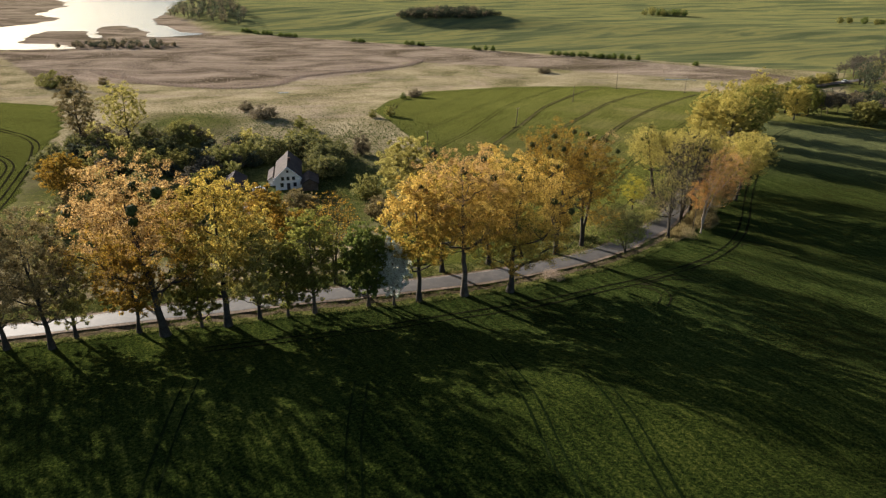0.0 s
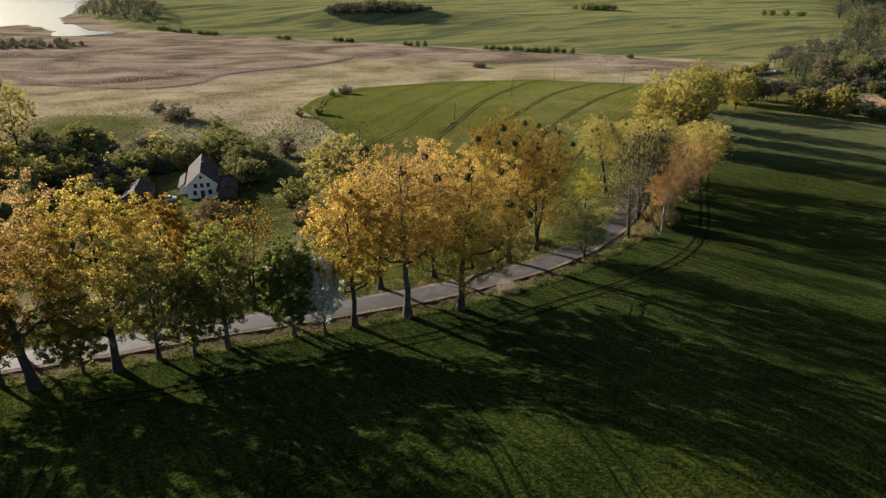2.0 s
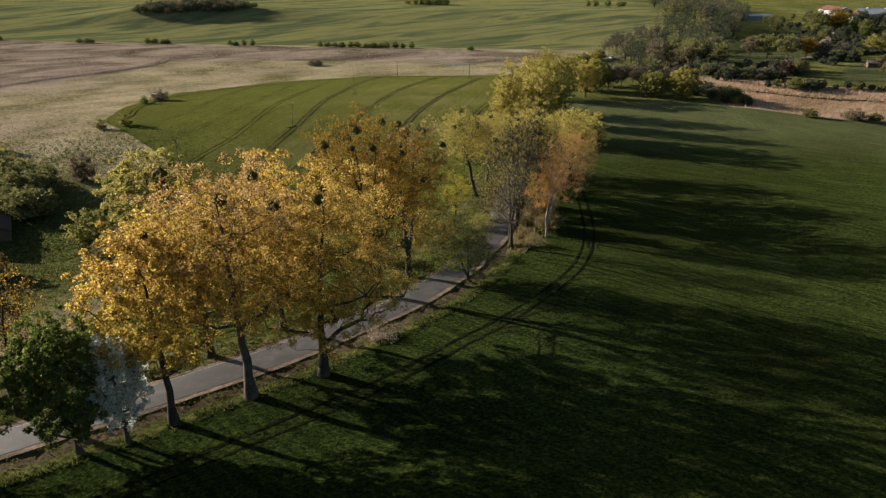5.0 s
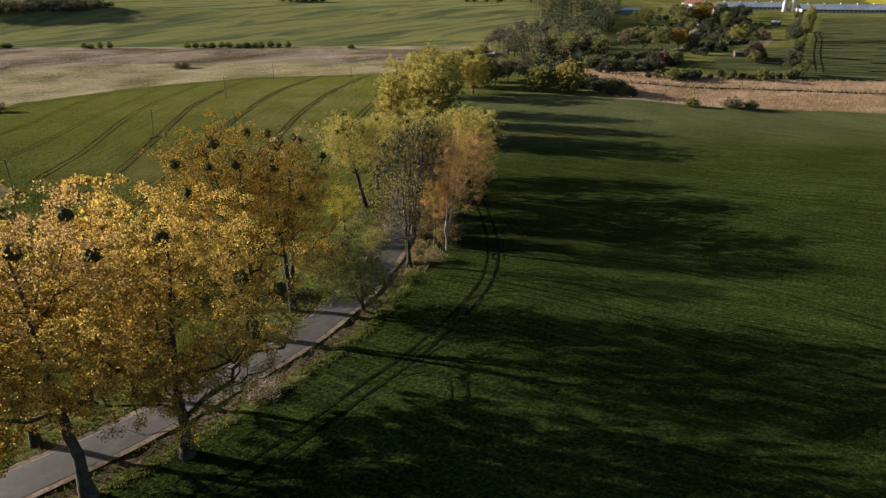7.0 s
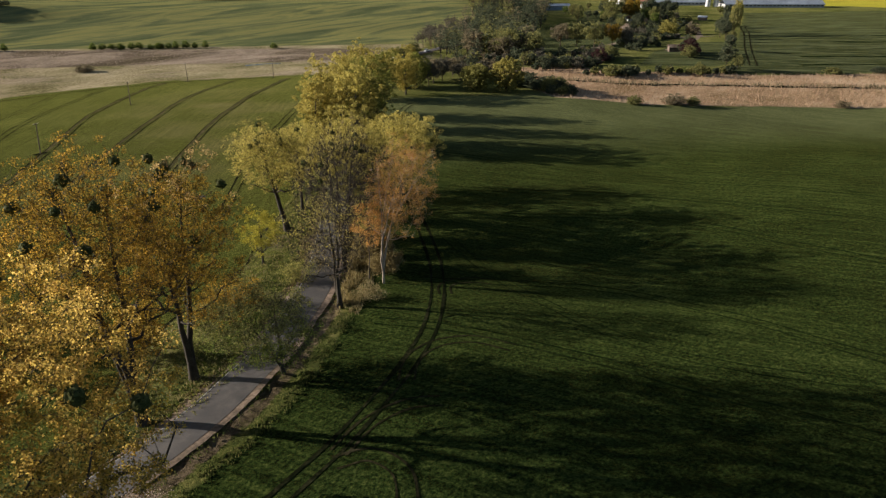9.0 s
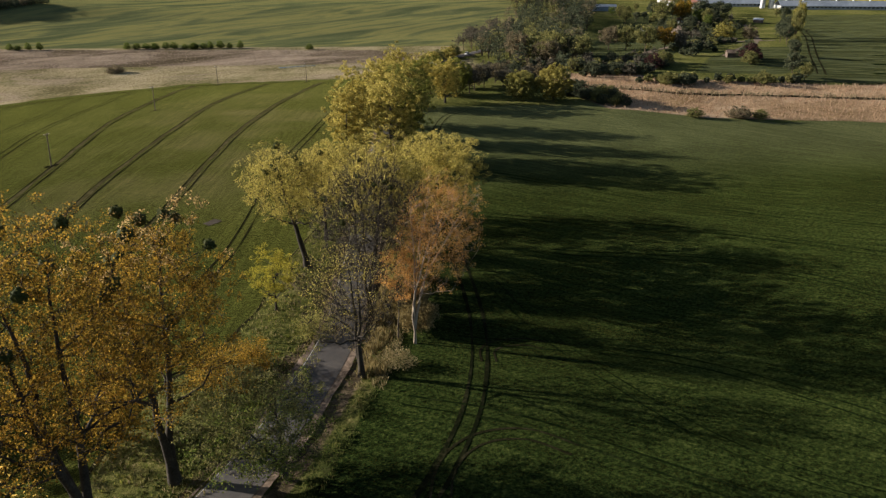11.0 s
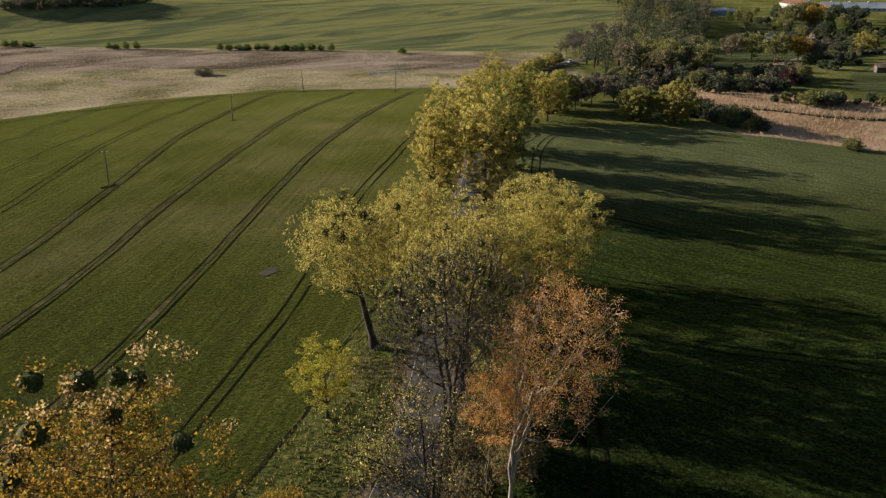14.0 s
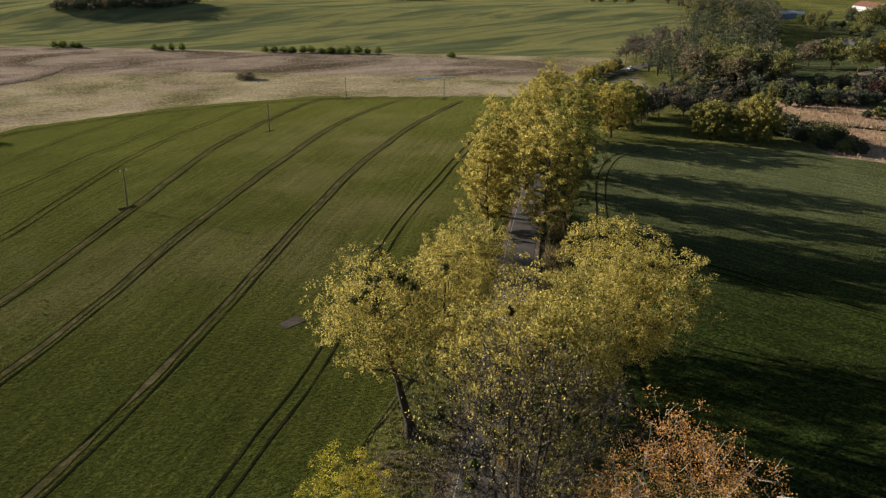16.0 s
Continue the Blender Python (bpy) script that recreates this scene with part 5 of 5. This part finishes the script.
def along(lo, hi, s0, s1):
    """Places beside the road between two offsets, over a stretch of x."""
    def f(rng, n):
        line = stretch(ROAD, s0, s1)
        k = rng.integers(1, len(line) - 1, n)
        d = line[k] - line[k - 1]
        d /= np.linalg.norm(d, axis=1)[:, None]
        return line[k] + d * rng.uniform(-0.5, 0.5, (n, 1)) + np.column_stack([d[:, 1], -d[:, 0]]) * rng.uniform(lo, hi, (n, 1))
    return f


def within(poly):
    def f(rng, n):
        xs, ys = [p[0] for p in poly], [p[1] for p in poly]
        P = np.column_stack([rng.uniform(min(xs), max(xs), n * 6), rng.uniform(min(ys), max(ys), n * 6)])
        return P[inside(poly, P[:, 0], P[:, 1], 0.01) > 0.5][:n]
    return f


tufts("verge_grass", 17000, along(6.2, 8.6, -80, 130), 0.32, 0.15, "grass", "rough grass on the verge between ditch and corn", "grass", 1, 3, True)
tufts("verge_grass", 24000, along(-9.5, -3.4, -80, 130), 0.3, 0.16, "grass", "rough grass on the bank beside the road", "grass", 2, 3, True)
tufts("verge_brush", 3500, along(3.6, 5.0, -60, 112), 0.22, 0.13, "grass", "dry brush and grass at the road's edge", "grass", 12, 3, True)
tufts("verge_brush", 4500, along(-4.8, -3.3, 0, 112), 0.25, 0.14, "brown", "dry brush and grass at the road's edge", "grass", 13, 3, True)
tufts("verge_weeds", 5000, along(4.5, 8.5, 52, 110), 1.2, 0.2, "brown", "tall brown weeds under the trees", "weeds", 15, 3, True)
tufts("dry_grass", 6000, along(5.5, 9.0, 50, 100), 0.5, 0.15, "straw", "tall dry grass under the trees", "grass", 3, 3, True)
tufts("bank_grass", 5000, within(BANK), 0.4, 0.16, "moss", "tall olive grass on the bank", "grass", 4, 3, True)
tufts("bank_grass", 5000, within(BANK), 0.32, 0.16, "bank", "bright green grass on the bank", "grass", 17, 3, True)
tufts("dry_grass", 2500, within(BANK), 0.4, 0.15, "straw", "pale dry grass on the bank", "grass", 18, 3, True)
tufts("reed_bed", 9000, within(REEDS), 0.5, 0.5, "reed", "wide bed of dry pinkish-brown reeds", "reeds", 5, 2)
tufts("ditch_reeds", 1500, lambda rng, n: curve(((222, 300), (234, 290), (253, 272), (280, 258), (305, 243), (344, 219), (420, 178)), 0.15)[rng.integers(0, 1500, n)] + rng.normal(0, 1.3, (n, 2)), 1.5, 0.4, "bark_brown", "tall brown reeds along the ditch", "reeds", 11, 3, True)
tufts("reed_bed", 16000, within(REEDS_EAST), 1.0, 0.28, "dry_reed", "strip of dry straw-coloured reeds", "reeds", 6, 2)


REED_FRONT = curve([(-236, 470), (-227, 462), (-178, 422), (-132, 402), (-112, 406), (-100, 420), (-97, 446), (-79, 465), (-31, 497), (-17, 530)], 0.1)
tufts("reed_edge", 5000, lambda rng, n: REED_FRONT[rng.integers(0, len(REED_FRONT), n)] + rng.normal(0, 2.0, (n, 2)), 0.8, 0.6, "reed", "tall dry reeds at the edge of the bed", "reeds", 16, 2)


def round_about(*spots):
    def f(rng, n):
        s = np.array(spots)[rng.integers(len(spots), size=n)]
        return s[:, :2] + rng.normal(0, 1, (n, 2)) * s[:, 2:3]
    return f


tufts("meadow_grass", 14000, round_about((-40, 170, 12), (-28, 200, 12), (-20, 230, 14), (-30, 270, 14), (-70, 270, 20), (-100, 300, 22)), 0.35, 0.4, "grass", "rough tussock grass in the hollow meadow", "grass", 7, 2)
make_bush("dry_bush", 23.2, 128.6, 1.5, 4.6, "pink", 90, 26, 0.085, 130, "low heap of pale pinkish dry brushwood by the road", "roadside bushes", "pale", category="brushwood", stems=9)
make_bush("bush", 62, 157, 2.4, 5, "straw", 91, 30, 0.14, 60, "pale dry bush under the trees", "roadside bushes")
make_bush("bush", 71, 168, 3.5, 5, "brown", 92, 30, 0.16, 70, "brown bush under the trees", "roadside bushes")
make_bush("bush", 74, 180, 3.5, 6, "brown", 93, 30, 0.16, 70, "brown bush under the trees", "roadside bushes")


# ---- house in the hollow and its yard ----
def gable_house(name, m, width, length, wall_h, ridge, wall_mat, roof_mat, label, category="house", group="", windows=True, chimney=True, over=0.35):
    """A gabled house, its gable facing local -y: walls, two roof slopes, windows with frames and panes, door, chimney."""
    ob = empty(name, m, label, category, group)
    w, l = width / 2, length
    bm = bmesh.new()
    low = [bm.verts.new(p) for p in ((-w, 0, -0.6), (w, 0, -0.6), (w, l, -0.6), (-w, l, -0.6))]
    up = [bm.verts.new(p) for p in ((-w, 0, wall_h), (w, 0, wall_h), (w, l, wall_h), (-w, l, wall_h))]
    apex = [bm.verts.new((0, 0, ridge)), bm.verts.new((0, l, ridge))]
    for f in ((low[0], low[1], up[1], apex[0], up[0]), (low[1], low[2], up[2], up[1]), (low[2], low[3], up[3], apex[1], up[2]), (low[3], low[0], up[0], up[3]), (up[1], up[2], apex[1], apex[0]), (up[3], up[0], apex[0], apex[1])):
        bm.faces.new(f)
    part("wall", bm, wall_mat, ob)
    rise, run = ridge - wall_h, w
    for side in (-1, 1):
        bm = bmesh.new()
        e = over / math.hypot(rise, run)
        outer = [(side * (run + e * run), wall_h - e * rise), (0, ridge)]
        vs = []
        for y in (-over, l + over):
            for x, z in outer:
                vs.append(bm.verts.new((x, y, z + 0.05)))
                vs.append(bm.verts.new((x, y, z + 0.24)))
        for f in ((0, 1, 3, 2), (4, 6, 7, 5), (0, 4, 5, 1), (2, 3, 7, 6), (1, 5, 7, 3), (0, 2, 6, 4)):
            bm.faces.new([vs[i] for i in f])
        bmesh.ops.recalc_face_normals(bm, faces=bm.faces[:])
        slope = part("roof", bm, roof_mat, ob)
        if windows and ridge > 6:
            sh = Shell()
            tube(sh, [(side * (run + e * run), -over - 0.06, wall_h - e * rise + 0.12), (0, -over - 0.06, ridge + 0.14)], (0.17, 0.17), 4)
            hang("barge_board", sh.mesh("barge_board", PLASTER), slope, "white painted barge board")
        part("eaves_board", box(0.08, l + 2 * over, 0.22, side * (run + e * run + 0.03), l / 2, wall_h - e * rise - 0.02), WOOD, slope)
    if windows:
        rows = [(x, 1.0, 0.85, 1.15) for x in (-w * 0.5, w * 0.5)] + ([(x, wall_h * 0.86, 0.75, 1.0) for x in (-w * 0.42, 0, w * 0.42)] + [(0, wall_h + rise * 0.55, 0.5, 0.6)] if ridge > 6 else [])
        for x, z, ww, wh in rows:
            frame_ = part("window", box(ww + 0.16, 0.10, wh + 0.16, x, -0.03, z - 0.08), DARKWOOD, ob, "dark wooden window frame")
            part("pane", box(ww / 2 - 0.05, 0.02, wh - 0.1, x - ww / 4, -0.095, z + 0.05), GLASS, frame_)
            part("pane", box(ww / 2 - 0.05, 0.02, wh - 0.1, x + ww / 4, -0.095, z + 0.05), GLASS, frame_)
        for y in np.arange(2.0, l - 1.2, 3.2):
            for sx in (-1, 1):
                frame_ = part("window", box(0.10, 1.1, 1.3, sx * (w + 0.03), y, 1.0), DARKWOOD, ob, "dark wooden window frame")
                part("pane", box(0.02, 0.95, 1.15, sx * (w + 0.095), y, 1.07), GLASS, frame_)
    if windows:
        door = part("door", box(1.05, 0.09, 2.1, 0, -0.04, 0.0), DARKWOOD, ob, "dark wooden door", 0.015)
        part("handle", box(0.05, 0.06, 0.16, 0.38, -0.1, 1.0), METAL, door, "metal door handle")
    if chimney:
        part("chimney", box(0.7, 0.7, 1.5, 0.5, l * 0.45, ridge - 0.7), RED_ROOF, ob, "brick chimney", 0.03)
    return ob


def on_land(x, y, rz=0.0, dz=0.0):
    return pose(x, y, float(sheet_z(x, y)) + dz, 0, 0, rz)


gable_house("house", on_land(-48.6, 202.0, 11), 8.0, 19.5, 3.6, 7.2, PLASTER, ROOF, "white plastered farmhouse with a steep dark tiled roof")
gable_house("lean_to", on_land(-54.4, 206.0, 11), 3.0, 11, 2.0, 3.0, PLASTER, ROOF, "low white annexe beside the farmhouse", "annexe", windows=False, chimney=False)
gable_house("shed", on_land(-41.6, 200.5, 11), 5.0, 9.0, 2.3, 3.7, WOOD, ROOF, "low dark-roofed shed beside the house", "shed", windows=False, chimney=False)
gable_house("outbuilding", on_land(-65.5, 198.0, 8), 6.5, 11.0, 2.0, 3.9, WOOD, ROOF, "dark-roofed farm outbuilding by the yard", "outbuilding", windows=False, chimney=False)
tagged(ribbon("yard", curve(((-40, 131), (-48, 150), (-54, 175), (-57.5, 192), (-58, 206)), 1.0), 4.0, 0.05, SAND, 4, 0.02, 0.15, 5), "sandy drive and yard before the house", "yard", kind="structure")


def make_car(m, paint, label):
    """A small estate car: body, cabin, panes, lamps, wheels with tyre and rim."""
    ob = empty("car", m, label, "car")
    bm = box(4.3, 1.75, 0.62, 0, 0, 0.32)
    for v in bm.verts:
        if v.co.z > 0.6:
            v.co.y *= 0.93
            v.co.x *= 0.97
    body = part("body", bm, paint, ob, bevel=0.09)
    bm = box(2.7, 1.55, 0.56, -0.35, 0, 0.93)
    for v in bm.verts:
        if v.co.z > 1.2:
            v.co.x = -0.35 + (v.co.x + 0.35) * 0.74
            v.co.y *= 0.84
    part("cabin", bm, GLASS, body, "dark glazed cabin", 0.05)
    part("roof", box(1.9, 1.28, 0.05, -0.35, 0, 1.475), paint, body, bevel=0.02)
    for sy in (-0.6, 0.6):
        part("headlight", box(0.06, 0.34, 0.16, 2.11, sy, 0.62), GLASS, body, "clear headlight")
        part("tail_light", box(0.06, 0.26, 0.2, -2.11, sy, 0.66), RED_ROOF, body, "red tail light")
    for sx in (-1.32, 1.32):
        for sy in (-0.8, 0.8):
            bm = bmesh.new()
            bmesh.ops.create_cone(bm, cap_ends=True, segments=18, radius1=0.32, radius2=0.32, depth=0.2, matrix=pose(sx, sy, 0.32, 90))
            wheel = part("wheel", bm, RUBBER, ob, "black tyre")
            bm = bmesh.new()
            bmesh.ops.create_cone(bm, cap_ends=True, segments=14, radius1=0.2, radius2=0.2, depth=0.215, matrix=pose(sx, sy, 0.32, 90))
            part("rim", bm, METAL, wheel)
    return ob


make_car(on_land(-57.6, 200.5, 20, 0.06), CARWHITE, "white estate car parked in the yard beside the house")
make_car(on_land(197.5, 392.0, 52, 0.12), CARBLUE, "blue car standing on the country road")
make_car(on_land(252, 428.5, 30, 0.12), CARWHITE, "white van-like car at the far bend of the road")


# ---- power poles across the hill field ----
def make_pole(x, y, h, tilt):
    ob = empty("power_pole", on_land(x, y) @ pose(0, 0, -0.3, tilt, tilt * 0.6, 35), "thin weathered wooden power pole standing in the corn", "power pole", "power poles")
    sh = Shell()
    tube(sh, [(0, 0, 0), (0, 0, h * 0.5), (0, 0, h)], (0.16, 0.13, 0.10), 8)
    hang("pole", sh.mesh("pole", WOOD, True), ob)
    arm = part("crossarm", box(1.5, 0.1, 0.12, 0, 0.12, h - 0.45), WOOD, ob)
    for k in (-0.65, 0, 0.65):
        part("insulator", box(0.09, 0.09, 0.18, k, 0.12, h - 0.33), PLASTER, arm, bevel=0.02)


for i, (px, py) in enumerate(((-5.6, 242.4), (30.6, 280.2), (66, 343.5), (101.5, 398.5), (136, 382))):
    make_pole(px, py, 8.6, (-1, 4, 2, 0, 1)[i])
    tagged(ribbon("bare_patch", curve(((px - 1.6, py - 0.8), (px, py), (px + 1.6, py + 0.8)), 0.5), 1.5, 0.06, RUT, 4, 0.02, 0.2, 90 + i), "bare earth round the foot of a pole", "bare earth", "bare patches", "structure")
tagged(ribbon("bare_patch", curve(((54.0, 223.6), (55.6, 224.3), (57.2, 225.2)), 0.4), 2.3, 0.06, BARE, 4, 0.02, 0.15, 97), "bare square patch in the corn", "bare earth", "bare patches", "structure")


# ---- village beyond the reeds ----
def long_barn(x, y, rz, length, width, label):
    """A long low cowshed, its long side facing local -y, with a band of windows and roof vents."""
    ob = empty("barn", on_land(x, y, rz), label, "barn")
    part("wall", box(length, width, 4.0, 0, width / 2, -0.6), CONCRETE, ob)
    for side in (-1, 1):
        bm = bmesh.new()
        yo, yi = (-0.8, width / 2) if side < 0 else (width + 0.8, width / 2)
        v = [bm.verts.new(p) for p in ((-length / 2 - 0.6, yo, 3.2), (length / 2 + 0.6, yo, 3.2), (length / 2 + 0.6, yi, 8.2), (-length / 2 - 0.6, yi, 8.2))]
        v += [bm.verts.new(q.co + Vector((0, 0, 0.25))) for q in v]
        for f in ((0, 1, 2, 3), (4, 7, 6, 5), (0, 4, 5, 1), (1, 5, 6, 2), (2, 6, 7, 3), (3, 7, 4, 0)):
            bm.faces.new([v[i] for i in f])
        bmesh.ops.recalc_face_normals(bm, faces=bm.faces[:])
        part("roof", bm, SHEET, ob)
    n = int(length / 4.2)
    for i in range(n):
        wx = -length / 2 + (i + 0.5) * length / n
        part("window", box(2.6, 0.12, 1.1, wx, -0.05, 1.5), GLASS, ob)
    for i in range(int(length / 17)):
        part("roof_vent", box(1.3, 1.3, 1.2, -length / 2 + 8 + i * 17, width / 2, 8.0), PLASTER, ob, bevel=0.1)


long_barn(765, 511, -36, 108, 20, "long white cowshed with a grey-blue sheet roof")
long_barn(706, 596, -36, 70, 18, "white farm hall with a pale grey roof")
gable_house("barn", on_land(668, 628, -20), 16, 40, 5, 9, CONCRETE, RED_ROOF, "farm building with a faded red roof", "barn", windows=True, chimney=False)
gable_house("barn", on_land(630, 572, -35), 14, 30, 5, 9, CONCRETE, RED_ROOF, "farm building with a faded red roof", "barn", windows=True, chimney=False)
gable_house("barn", on_land(560, 620, 60), 12, 34, 4, 6, SHEET, SHEET, "pale blue-grey sheet-metal shed", "shed", windows=False, chimney=False)
gable_house("barn", on_land(560, 690, 50), 18, 40, 6, 9, CONCRETE, SHEET, "white farm hall with a grey roof", "barn", windows=False, chimney=False)


def make_silo(x, y):
    ob = empty("silo", on_land(x, y), "pale round metal silo beside the farm", "silo", "silos")
    bm = bmesh.new()
    bmesh.ops.create_cone(bm, cap_ends=True, segments=20, radius1=2.6, radius2=2.6, depth=11, matrix=pose(0, 0, 5.3))
    part("drum", bm, METAL, ob)
    bm = bmesh.new()
    bmesh.ops.create_cone(bm, cap_ends=True, segments=20, radius1=2.75, radius2=0.4, depth=2.0, matrix=pose(0, 0, 11.8))
    part("roof", bm, METAL, ob)


make_silo(719, 563)
make_silo(725, 557)
for i, (hx, hy, hw, hl, mat, rf, lab) in enumerate(((575, 462, 5, 7, WOOD, SHEET, "small garden hut with a grey roof"), (352, 322, 4, 6, WOOD, SAND, "small hut with a faded pinkish roof"), (520, 500, 6, 9, PLASTER, RED_ROOF, "small garden house with a red roof"), (445, 470, 7, 10, CONCRETE, RED_ROOF, "garden house with a red roof under trees"))):
    gable_house("hut", on_land(hx, hy, 20 + 35 * i), hw, hl, 2.3, 3.6, mat, rf, lab, "hut", "garden huts", windows=False, chimney=False)

tagged(ribbon("pool", curve(((143, 440), (149, 438.5), (156, 438), (162, 436)), 1.0), 3.2, 0.06, WATER, 3, 0.0, 0.5, 150), "small bright pool in the wet meadow", "pool", kind="structure")
tagged(ribbon("pool", curve(((-92.5, 381), (-89.5, 382.6), (-86.5, 382.2)), 0.5), 3.4, 0.06, WATER, 4, 0.0, 0.4, 151), "small bright pool in the pale meadow", "pool", kind="structure")
